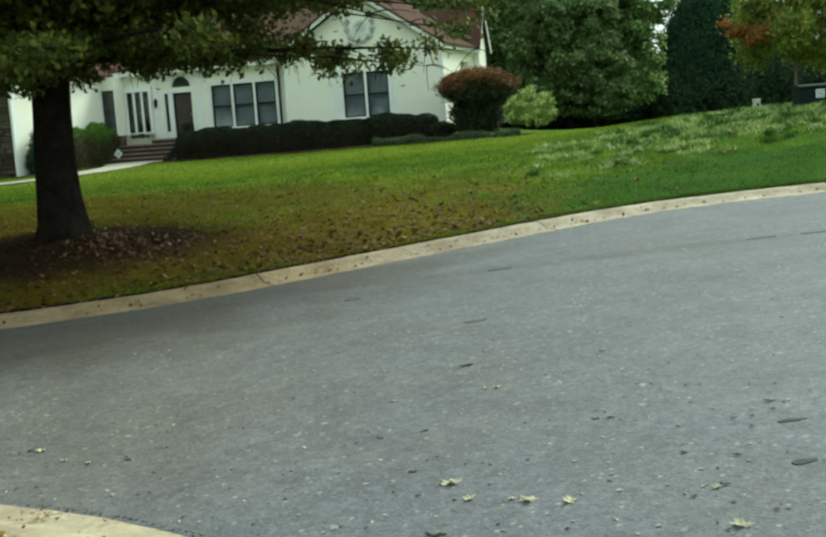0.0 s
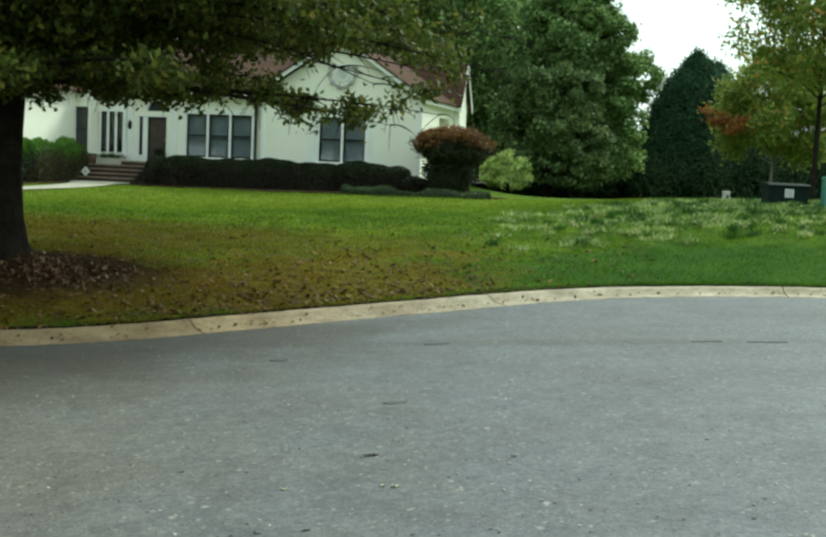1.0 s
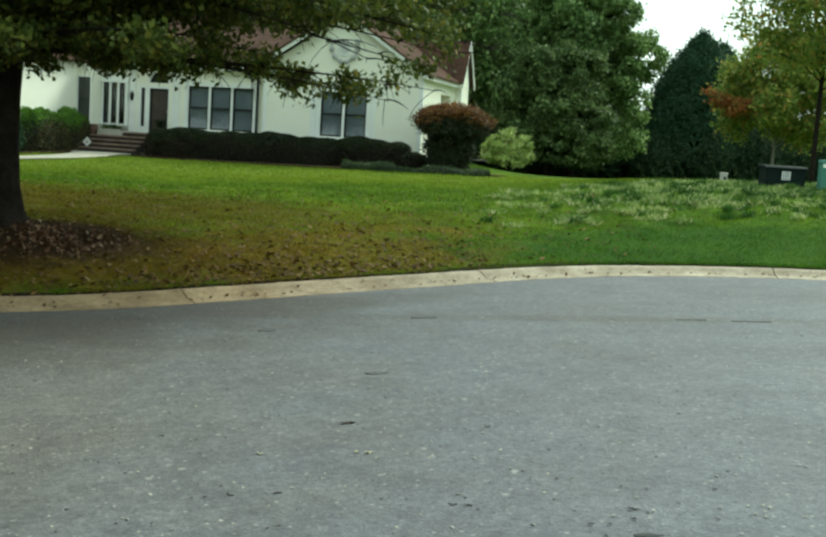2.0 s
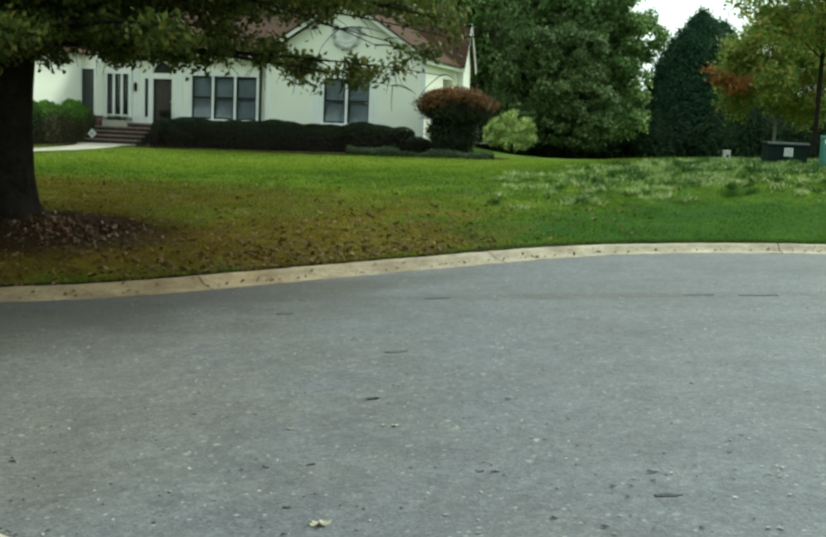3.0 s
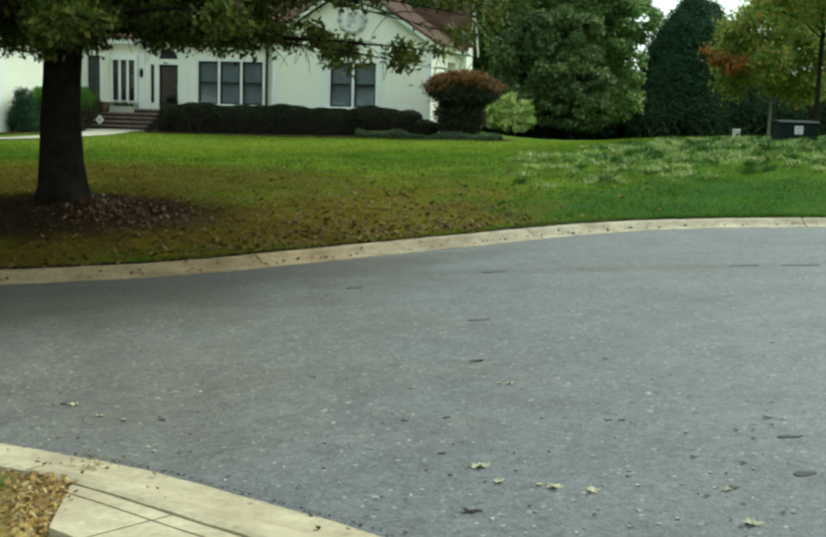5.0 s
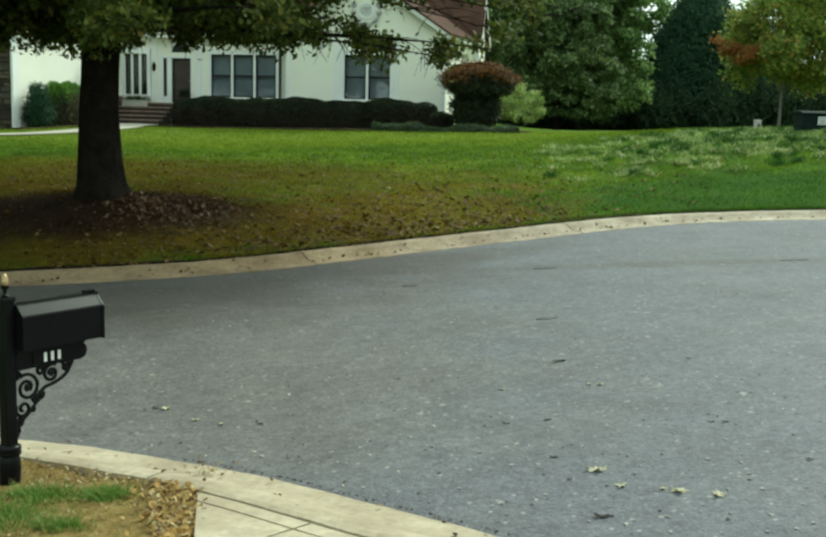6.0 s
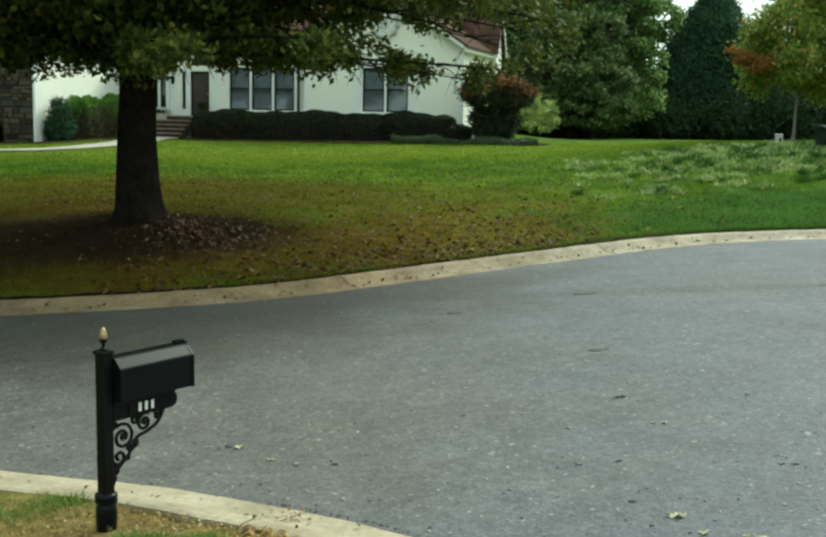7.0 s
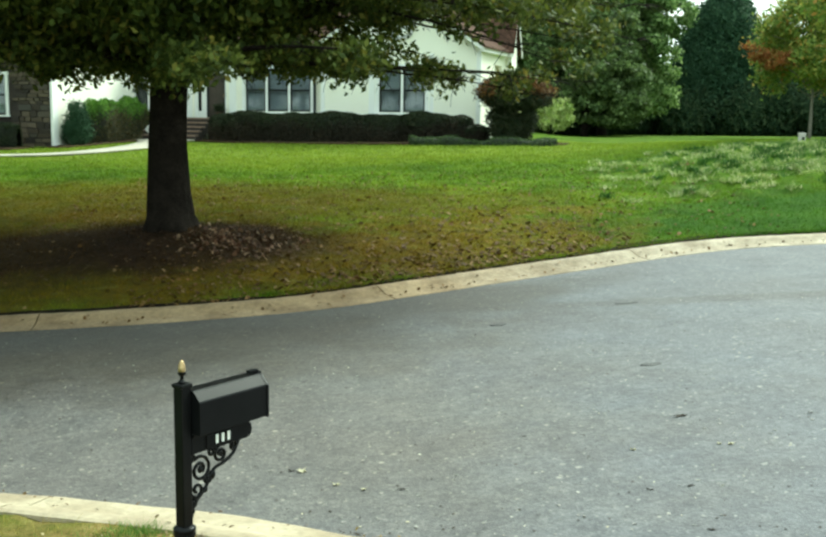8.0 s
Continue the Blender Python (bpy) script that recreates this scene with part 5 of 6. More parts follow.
        airy = 2.2 < q[0] < 5.0 and 2.95 < q[2] < 4.3 and math.sin(3.9 * q[0] + 1.7 * math.sin(2.9 * q[1])) * math.sin(4.6 * q[2] + 2.3 * q[1]) > -0.25
        if q[0] > 7.6 + 0.3 * math.sin(3 * q[1]) or (airy and rng.random() < 0.72):
            continue
        if q[2] < hem(q) or (gap and rng.random() < 0.985) or (bare and rng.random() < (0.8 if q[2] > 3.0 else 0.35)):
            continue
        leaves.append(q + rng.normal(size=(n, 3)) * [0.13, 0.13, 0.10])
    pts = np.concatenate(leaves)
    n = len(pts)
    part_mesh("crown", leaf_mesh("oak crown", pts, 0.124 * (0.7 + 0.6 * rng.random(n)), rng, 0.45, 0.58, 0.22, face=np.array([[0.0, 0.0, 1.0]]), loose=0.6), OAKLEAF, ob, "dense green oak leaves")
    # the inner crown, packed with leaves to block light from those below
    core = clumps(rng, [(-0.5, 0, 5.8, 5.8, 5.6, 2.9), (1.8, -0.5, 4.9, 3.6, 3.4, 1.8), (-3.4, 0, 4.8, 4.9, 4.4, 1.9), (-0.5, -1, 4.4, 4.2, 3.6, 1.5), (-3.6, -1, 4.0, 4.2, 3.8, 0.9), (-1.2, -2.2, 4.5, 4.6, 4.0, 1.0), (-4.5, -2.0, 4.4, 5.0, 4.0, 1.0)], 7000, 38, 0.24, 0.10)
    edge = 2.95 + 0.25 * np.sin(1.9 * core[:, 0] + 0.7 * core[:, 1]) + 0.18 * np.sin(3.7 * core[:, 0] - 1.6 * core[:, 1])
    core = core[(core[:, 2] > edge) & ((core[:, 0] < 1.0 + 0.4 * np.sin(2.1 * core[:, 1])) | (core[:, 2] > 4.6) | ((core[:, 0] < 2.4) & (rng.random(len(core)) < 0.3)))]
    part_mesh("inner_crown", leaf_mesh("inner crown", core, 0.15 * (0.7 + 0.6 * rng.random(len(core))), rng, 0.45, 0.55, 0.22), OAKLEAF, ob, "shaded inner oak leaves")
    return ob


oak()


def broad_tree(name, x, y, label, height, radius, skirt, leaf, bark, seed, count, per, size, spread, extra=(), trunk_r=0.2, puffs=22, puff=1.0):
    """A tree with a tapered trunk, limbs and a lobed crown of small leaves from skirt to height."""
    rng = np.random.default_rng(seed)
    z = gz(x, y)
    ob = thing(name, pose(x, y, z - 0.05), label, "tree")
    mid = (height + skirt) / 2
    lobes = [(0, 0, mid, radius * 0.62, radius * 0.62, (height - skirt) * 0.42)]
    bm = bmesh.new()
    tube(bm, [(0, 0, -0.1), (0, 0, 0.3), (0.03, 0, skirt + 0.3), (0, 0.05, mid), (0, 0, height * 0.93)], [trunk_r * 1.35, trunk_r, trunk_r * 0.8, trunk_r * 0.45, 0.02], 12)
    part("trunk", bm, bark, ob, "", True)
    bm = bmesh.new()
    for k in range(puffs):
        a = 2.4 * k + rng.random()
        h = skirt + (height - skirt) * (0.10 + 0.80 * k / puffs)
        rr = radius * (0.62 + 0.25 * rng.random()) * math.sqrt(max(0.1, 1 - ((h - mid) / (0.62 * (height - skirt))) ** 2))
        narrow = 1 - 0.55 * ((h - skirt) / (height - skirt)) ** 2
        rr *= narrow
        c = (math.cos(a) * rr, math.sin(a) * rr, h)
        s = radius * (0.30 + 0.18 * rng.random()) * (0.4 + 0.6 * narrow) * puff
        if puff < 1:
            c = (c[0] * 1.18, c[1] * 1.18, h)
        lobes.append((*c, s, s, s * 0.8))
        tube(bm, [(0, 0, h - rr * 0.5), (c[0] * 0.5, c[1] * 0.5, h - rr * 0.15), c], [trunk_r * 0.35, trunk_r * 0.22, 0.02], 6)
    part("limb", bm, bark, ob, "", True)
    pts, out = clumps(rng, lobes + list(extra), count, per, spread, 0.80, True)
    ok = pts[:, 2] > skirt * 0.7
    pts, out = pts[ok], out[ok]
    part_mesh("crown", leaf_mesh(name + " crown", pts, size * (0.6 + 0.8 * rng.random(len(pts))), rng, 0.3, face=out), leaf, ob)
    return ob


broad_tree("shade_tree", 11.8, 70.0, "tall full broadleaf tree reaching almost to the lawn", 14.6, 4.3, 1.2, TREELEAF, BARK, 31, 2000, 56, 0.25, 0.20, [(3.0, -2.0, 4.6, 1.3, 1.3, 1.5), (-2.5, -3, 4.2, 2.6, 1.8, 1.6), (3.7, -1.5, 7.6, 1.3, 1.3, 1.6), (0.3, -3.2, 2.4, 3.0, 1.2, 1.2), (2.2, -2.6, 2.6, 1.8, 1.2, 1.1)], 0.32, 80, 0.46)
# A darker-leaved tree, added to paint in the first one's shaded left side.
broad_tree("shade_tree", 9.8, 65.0, "olive broadleaf tree added for the first one's shaded side", 8.0, 3.5, 0.7, OLIVELEAF, BARK, 36, 900, 64, 0.24, 0.19, [(0.6, -2.6, 2.0, 2.4, 1.0, 1.2)], 0.22, 30, 0.72)
broad_tree("shade_tree", 4.5, 74.0, "tall broadleaf tree standing behind the house roof", 19.0, 5.5, 3.0, TREELEAF, PALEBARK, 32, 1300, 34, 0.34, 0.55, [], 0.32)
maple = broad_tree("maple_tree", 20.0, 57.0, "round young maple turning yellow and orange on a grey trunk", 8.2, 2.8, 2.3, MAPLELEAF, PALEBARK, 33, 760, 30, 0.22, 0.26, [(1.2, -0.4, 3.2, 1.2, 1.0, 0.8)], 0.09, 34, 0.7)
rng = np.random.default_rng(34)
tuft = clumps(rng, [(-2.4, -1.2, 4.0, 0.8, 0.6, 0.40), (-3.2, -1.2, 4.25, 0.6, 0.4, 0.22), (-3.8, -1.2, 4.6, 0.25, 0.2, 0.12)], 40, 30, 0.16)
part("limb", tube(bmesh.new(), [(0, 0, 2.6), (-1.2, -0.6, 3.4), (-2.6, -1.1, 4.0), (-3.8, -1.2, 4.55)], [0.05, 0.04, 0.025, 0.008], 6), PALEBARK, maple)
part_mesh("orange_branch", leaf_mesh("orange leaves", tuft, 0.17 * (0.7 + 0.6 * rng.random(len(tuft))), rng), ORANGELEAF, maple, "orange-red leaves on an early-turning branch")
broad_tree("maple_tree", 16.4, 42.0, "taller open maple with yellow-green leaves and dark trunk", 11.8, 3.5, 3.9, MAPLELEAF, BARK, 35, 800, 28, 0.20, 0.26, [(-2.9, -0.5, 9.3, 1.3, 1.0, 0.7), (-2.2, 0, 7.6, 1.3, 1.2, 0.6), (-3.4, 0, 10.4, 1.0, 0.8, 0.5)], 0.10)


def evergreen(name, x, y, label, height, radius, seed, count, per, size):
    """A dense dark cone of hanging sprays."""
    rng = np.random.default_rng(seed)
    ob = thing(name, pose(x, y, gz(x, y) - 0.05), label, "tree")
    part("trunk", tube(bmesh.new(), [(0, 0, -0.1), (0, 0, height * 0.5), (0, 0, height * 0.96)], [0.2, 0.12, 0.02], 10), BARK, ob, "", True)
    h = rng.random(count) ** 1.25
    a = rng.random(count) * 2 * math.pi
    r = radius * (1 - h ** 2.2) ** 0.8 * (0.62 + 0.38 * rng.random(count) ** 0.5) * (1 + 0.12 * np.sin(3 * a + 7 * h) + 0.09 * np.sin(8 * a - 11 * h))
    c = np.stack([r * np.cos(a), r * np.sin(a), 0.15 + h * height], 1)
    pts = np.repeat(c, per, 0) + rng.normal(size=(count * per, 3)) * [0.22, 0.22, 0.3]
    out = np.repeat(np.stack([np.cos(a), np.sin(a), np.full(count, 0.45)], 1), per, 0)
    ok = pts[:, 2] > 0
    pts, out = pts[ok], out[ok]
    part_mesh("crown", leaf_mesh(name + " crown", pts, size * (0.6 + 0.8 * rng.random(len(pts))), rng, 0.5, 0.4, face=out), CEDARLEAF, ob)
    return ob


evergreen("cedar_tree", 21.7, 78.0, "dark dense conical evergreen at the lawn's edge", 9.7, 4.0, 41, 3800, 24, 0.25)
evergreen("cedar_tree", 26.0, 88.0, "dark tall evergreen standing behind the others", 10.4, 3.0, 43, 1700, 24, 0.27)
evergreen("cedar_tree", 27.0, 81.0, "dark lower conical evergreen behind the maple", 7.2, 3.4, 42, 1500, 24, 0.24)

# woods and undergrowth behind the house, and unseen trees at the sides
woods = [broad_tree("woodland_tree", -26 + 9 * k, 76.0, "tall dark woodland tree, seen behind or added out of view", 17.0 + 2 * k, 5.2, 2.5, PINELEAF, BARK, 50 + k, 460, 26, 0.48, 0.75, [], 0.3) for k in range(3)]
rw = random.Random(8)
# The last four stand out of view, added to block the left sky.
for k, (x, y) in enumerate([(-2.5, 78), (9, 88), (-36, 72), (-44, 66), (38, 72), (44, 62), (48, 50), (-52, 58), (3.5, 86), (-30, 90), (-10, 92), (54, 40), (-58, 40), (60, -20), (-66, -20), (64, 8), (-20, 19.5), (-22, 28), (-21, 2), (-30, 22)]):
    copy_thing(woods[k % 3], pose(x, y, gz(x, y) - 0.05, 0, 0, rw.uniform(0, 360)))
under = shrub("undergrowth_bush", 9.0, 72.5, "dark green undergrowth bush at the wood's edge", "shrub", [(0, 0, 1.0, 1.7, 1.3, 1.2), (1.0, 0, 0.8, 1.2, 1.0, 0.9), (-1.1, 0, 0.8, 1.2, 1.0, 0.9)], UNDERLEAF, 61, 420, 30, 0.20, 0.24, 0.04)
for x, y in ((10.8, 74.0), (13.0, 73.5), (15.2, 74), (17.6, 73.5), (19.5, 75), (22.0, 74.0), (24.5, 75), (7.0, 73), (30, 74), (16.6, 76), (27.2, 74.5), (33, 72), (12.0, 77), (21.0, 78), (26, 79)):
    copy_thing(under, pose(x, y, gz(x, y), 0, 0, rw.uniform(0, 360))).scale = (1, 1, rw.uniform(1.0, 1.9))


big = shrub("woodland_thicket", 32.0, 82.0, "dark green thicket closing the wood's edge", "thicket", [(0, 0, 2.2, 3.6, 2.0, 2.4), (2.4, 0, 1.6, 2.6, 1.8, 1.8), (-2.4, 0, 1.8, 2.6, 1.8, 2.0)], PINELEAF, 62, 700, 30, 0.32, 0.4, 0.06)
for k in range(15):
    x, y = -62 + 7.2 * k, (66 if k < 9 else 84) + 3 * math.sin(k * 1.9)
    for dx, dy, a in ((0, 0, rw.uniform(-25, 25)), (3.4, 3.5, rw.uniform(160, 200))):
        bush = copy_thing(big, pose(x + dx, y + dy, gz(x, y), 0, 0, a))
        bush.scale = (rw.uniform(0.9, 1.15), 1.0, rw.uniform(0.7, 1.5))


# ---- things by the street ----
def utility_box():
    x, y = 11.2, 30.4
    z = gz(x, y)
    ob = thing("pad_transformer", pose(x, y, z - 0.02, 0, 0, -8), "dark green steel pad-mounted transformer with a white label", "utility box")
    part("pad", boxes((-0.58, 0.58, -0.56, 0.56, -0.10, 0.05), bev=0.02), PADMAT, ob, "grey concrete pad")
    part("cabinet", boxes((-0.51, 0.51, -0.5, 0.5, 0.06, 0.55), bev=0.02), UTILITY, ob)
    part("lid", prism(bmesh.new(), [(-0.545, -0.54, 0.55), (-0.545, 0.54, 0.55), (-0.545, 0.54, 0.64), (-0.545, -0.46, 0.62), (-0.545, -0.54, 0.58)], (1.09, 0, 0)), UTILITY, ob)
    lab = part("label_plate", boxes((-0.10, 0.12, -0.506, -0.498, 0.26, 0.48)), WHITE, ob, "white printed label")
    for k in range(4):
        part("print_bar", boxes((-0.08, 0.10, -0.510, -0.505, 0.28 + 0.05 * k, 0.30 + 0.05 * k)), SASH, lab)
    part("hinge", boxes((-0.52, -0.48, -0.52, -0.49, 0.2, 0.4)), UTILITY, ob)


utility_box()
px, py = 10.26, 32.5
ped = thing("cable_pedestal", pose(px, py, gz(px, py) - 0.02, 0, 0, 12), "small weathered beige cable pedestal on the lawn", "utility box")
part("base", boxes((-0.10, 0.10, -0.09, 0.09, -0.1, 0.06), bev=0.01), BEIGE, ped)
part("body", boxes((-0.085, 0.085, -0.075, 0.075, 0.06, 0.27), bev=0.015), BEIGE, ped)
part("cap", boxes((-0.10, 0.10, -0.09, 0.09, 0.27, 0.34), bev=0.03), BEIGE, ped)
part("plate", boxes((-0.04, 0.04, -0.080, -0.074, 0.12, 0.22)), SASH, ped, "dark label plate")
px, py = 11.95, 29.2
tal = thing("telephone_pedestal", pose(px, py, gz(px, py) - 0.02, 0, 0, -5), "tall teal-green utility pedestal beside the transformer", "utility box")
part("body", boxes((-0.20, 0.20, -0.15, 0.15, 0.0, 0.70), bev=0.02), TEAL, tal)
part("cap", boxes((-0.215, 0.215, -0.165, 0.165, 0.70, 0.82), bev=0.04), TEAL, tal)
part("label_plate", boxes((-0.16, -0.06, -0.158, -0.15, 0.62, 0.74)), WHITE, tal, "white label")

pot = thing("potted_plant", HOUSE @ pose(-8.32, 0.22, FLOOR + 0.0), "dark bushy plant in a round clay pot by the door", "plant")
part("pot", lathe(bmesh.new(), [(0.10, 0.0), (0.12, 0.02), (0.16, 0.22), (0.17, 0.24), (0.15, 0.24), (0.13, 0.20)], 0, 0, 14), BRICK, pot, "", True)
rng = np.random.default_rng(44)
tops = clumps(rng, [(0, 0, 0.42, 0.22, 0.22, 0.2)], 60, 16, 0.06)
part_mesh("leaves", leaf_mesh("pot leaves", tops, 0.06 * (0.7 + 0.6 * rng.random(len(tops))), rng), HEDGELEAF, pot)

yx, yy = at_house(-10.75, -1.5)
# pots on the steps under the bay window
rng = np.random.default_rng(45)
planter = thing("potted_plant", HOUSE @ pose(-11.45, -0.66, 0.704), "small dull green bush in a dark pot on the steps", "plant")
part("pot", lathe(bmesh.new(), [(0.11, 0.0), (0.13, 0.02), (0.17, 0.20), (0.18, 0.22), (0.16, 0.22), (0.14, 0.18)], 0, 0, 14), MORTAR, planter, "", True)
tops = clumps(rng, [(0, 0, 0.36, 0.26, 0.22, 0.20)], 60, 14, 0.05)
part_mesh("leaves", leaf_mesh("planter leaves", tops, 0.07 * (0.7 + 0.6 * rng.random(len(tops))), rng), COVERLEAF, planter)
urn = thing("clay_pot", HOUSE @ pose(-11.0, -0.66, 0.704), "reddish-brown clay pot with a rolled rim on the steps", "pot")
part("pot", lathe(bmesh.new(), [(0.10, 0.0), (0.13, 0.03), (0.19, 0.20), (0.20, 0.30), (0.17, 0.36), (0.20, 0.39), (0.20, 0.42), (0.17, 0.42), (0.15, 0.34)], 0, 0, 16), BRICK, urn, "", True)
part("soil", lathe(bmesh.new(), [(0.158, 0.35), (0.0001, 0.36)], 0, 0, 16), SOIL_SHADOW, urn)
trough = thing("planter_trough", HOUSE @ pose(-10.2, -0.66, 0.704), "grey concrete planter trough with low grey-green plants", "planter")
bm = bmesh.new()
for x0, x1, y0, y1, z0, z1 in ((-0.52, 0.52, -0.15, 0.15, 0.0, 0.05), (-0.52, 0.52, -0.15, -0.11, 0.05, 0.26), (-0.52, 0.52, 0.11, 0.15, 0.05, 0.26), (-0.52, -0.48, -0.11, 0.11, 0.05, 0.26), (0.48, 0.52, -0.11, 0.11, 0.05, 0.26)):
    box(bm, x0, x1, y0, y1, z0, z1)
part("trough", bm, PADMAT, trough)
part("soil", boxes((-0.475, 0.475, -0.105, 0.105, 0.052, 0.21)), SOIL_SHADOW, trough)
tops = clumps(rng, [(-0.3, 0, 0.30, 0.2, 0.12, 0.10), (0.05, 0, 0.32, 0.2, 0.12, 0.12), (0.35, 0, 0.28, 0.16, 0.12, 0.08)], 70, 14, 0.04)
part_mesh("leaves", leaf_mesh("trough leaves", tops[tops[:, 2] > 0.2], 0.06 * (0.7 + 0.6 * rng.random((tops[:, 2] > 0.2).sum())), rng), COVERLEAF, trough)

sign = thing("yard_sign", pose(yx, yy, gz(yx, yy), 0, 0, -18), "small white diamond yard sign on a stake", "sign")
part("stake", boxes((-0.012, 0.012, -0.012, 0.012, -0.1, 0.42)), BLACK, sign)
part("plate", prism(bmesh.new(), [(-0.21, -0.02, 0.44), (0, -0.02, 0.23), (0.21, -0.02, 0.44), (0, -0.02, 0.65)], (0, 0.012, 0)), WHITE, sign, "white diamond plate")
part("emblem", prism(bmesh.new(), [(-0.07, -0.026, 0.44), (0, -0.026, 0.37), (0.07, -0.026, 0.44), (0, -0.026, 0.50)], (0, 0.005, 0)), BEIGE, sign)


def mailbox():
    ob = thing("mailbox", pose(-3.61, 6.42, 0.262, 0, 0, 51.5) @ Matrix.Scale(1.055, 4), "black cast-metal mailbox on a scrolled post with brass finial", "mailbox")
    # local x runs from the post towards the street
    bm = bmesh.new()
    box(bm, -0.038, 0.038, -0.038, 0.038, 0.05, 1.14, 0.008)
    part("post", bm, BLACK, ob)
    part("post_base", lathe(bmesh.new(), [(0.056, -0.06), (0.061, 0.0), (0.064, 0.05), (0.067, 0.11), (0.065, 0.15), (0.058, 0.185), (0.055, 0.19)], 0, 0, 18), BLACK, ob, "", True)
    part("collar", lathe(bmesh.new(), [(0.055, 0.185), (0.068, 0.193), (0.072, 0.208), (0.065, 0.220), (0.072, 0.230), (0.069, 0.245), (0.050, 0.258)], 0, 0, 18), BLACK, ob, "", True)
    part("post_cap", boxes((-0.046, 0.046, -0.046, 0.046, 1.13, 1.155), bev=0.008), BLACK, ob)
    fin = part("finial", lathe(bmesh.new(), [(0.010, 1.200), (0.014, 1.216), (0.022, 1.228), (0.024, 1.245), (0.020, 1.268), (0.012, 1.288), (0.003, 1.298)], 0, 0, 16), BRASS, ob, "pale brass acorn finial", True)
    part("finial_cup", lathe(bmesh.new(), [(0.018, 1.150), (0.023, 1.164), (0.012, 1.178), (0.012, 1.198), (0.024, 1.212), (0.027, 1.226), (0.021, 1.229)], 0, 0, 14), BLACK, fin)
    # box: flat sides, a low arched top
    prof = [(0.0, y, zz) for y, zz in ((-0.108, 1.036), (-0.103, 1.046), (-0.056, 1.099), (-0.044, 1.105), (0.044, 1.105), (0.056, 1.099), (0.103, 1.046), (0.108, 1.036))]
    outline = [(0.042, -0.108, 0.835)] + [(0.042, y, zz) for _, y, zz in prof] + [(0.042, 0.108, 0.835)]
    bm = prism(bmesh.new(), outline, (0.575, 0, 0))
    part("box", bm, BLACK, ob)
    front = [(0.617, y * 1.05, 0.83 + (zz - 0.835) * 1.02) for _, y, zz in outline]
    dr = part("box_door", prism(bmesh.new(), front, (0.018, 0, 0)), BLACK, ob)
    part("door_knob", boxes((0.63, 0.665, -0.02, 0.02, 1.085, 1.115), bev=0.008), BLACK, dr)
    part("latch", boxes((0.56, 0.64, -0.018, 0.018, 1.11, 1.13), bev=0.005), BLACK, ob)
    # arm and number plate
    bm = bmesh.new()
    prism(bm, [(0.035, -0.04, 0.705), (0.505, -0.04, 0.705), (0.54, -0.04, 0.72), (0.552, -0.04, 0.755), (0.543, -0.04, 0.79), (0.52, -0.04, 0.81), (0.035, -0.04, 0.81)], (0, 0.08, 0))
    part("arm", bm, BLACK, ob)
    part("arm_rail", boxes((0.035, 0.53, -0.055, 0.055, 0.808, 0.834), bev=0.006), BLACK, ob)
    plate = part("number_plate", boxes((0.15, 0.37, -0.048, -0.040, 0.72, 0.80), bev=0.003), BLACK, ob)
    for k in range(3):
        x = 0.225 + 0.050 * k
        part("number_bar", boxes((x, x + 0.020, -0.052, -0.048, 0.734, 0.790)), WHITE, plate, "white bar")
    # scrollwork bracket
    def scroll(cx, cz, r, turns, start, way):
        n = 26
        return [(cx + r * (1 - 0.75 * k / n) * math.cos(start + way * turns * 6.283 * k / n), 0, cz + r * (1 - 0.75 * k / n) * math.sin(start + way * turns * 6.283 * k / n)) for k in range(n + 1)]
    paths = [scroll(0.135, 0.58, 0.088, 1.5, 2.2, -1), scroll(0.31, 0.64, 0.060, 1.4, 1.0, 1), scroll(0.105, 0.455, 0.055, 1.3, 2.6, 1), scroll(0.415, 0.667, 0.038, 1.2, 2.6, -1), scroll(0.235, 0.67, 0.033, 1.2, 0.5, 1), scroll(0.07, 0.375, 0.032, 1.2, 1.5, -1), scroll(0.06, 0.66, 0.03, 1.2, 0.2, 1), scroll(0.20, 0.505, 0.03, 1.2, 3.0, 1), scroll(0.055, 0.325, 0.022, 1.1, 1.5, -1)]
    brace = [tuple(q) for q in spline([(0.036, 0, 0.31), (0.08, 0, 0.37), (0.175, 0, 0.45), (0.245, 0, 0.55), (0.33, 0, 0.575), (0.42, 0, 0.62), (0.475, 0, 0.705)], 6)]
    for p in paths + [brace]:
        bm = bmesh.new()
        tube(bm, p, [0.0115] * len(p), 7)
        part("scroll", bm, BLACK, ob, "", True)
    for (cx, cz, r) in ((0.235, 0.52, 0.028), (0.135, 0.58, 0.022), (0.055, 0.30, 0.02), (0.415, 0.667, 0.016), (0.31, 0.64, 0.018), (0.175, 0.44, 0.02)):
        bm = bmesh.new()
        bmesh.ops.create_uvsphere(bm, u_segments=10, v_segments=6, radius=r, matrix=Matrix.Translation((cx, 0, cz)) @ Matrix.Diagonal((1, 0.6, 1.2, 1)))
        part("scroll_boss", bm, BLACK, ob, "", True)


mailbox()


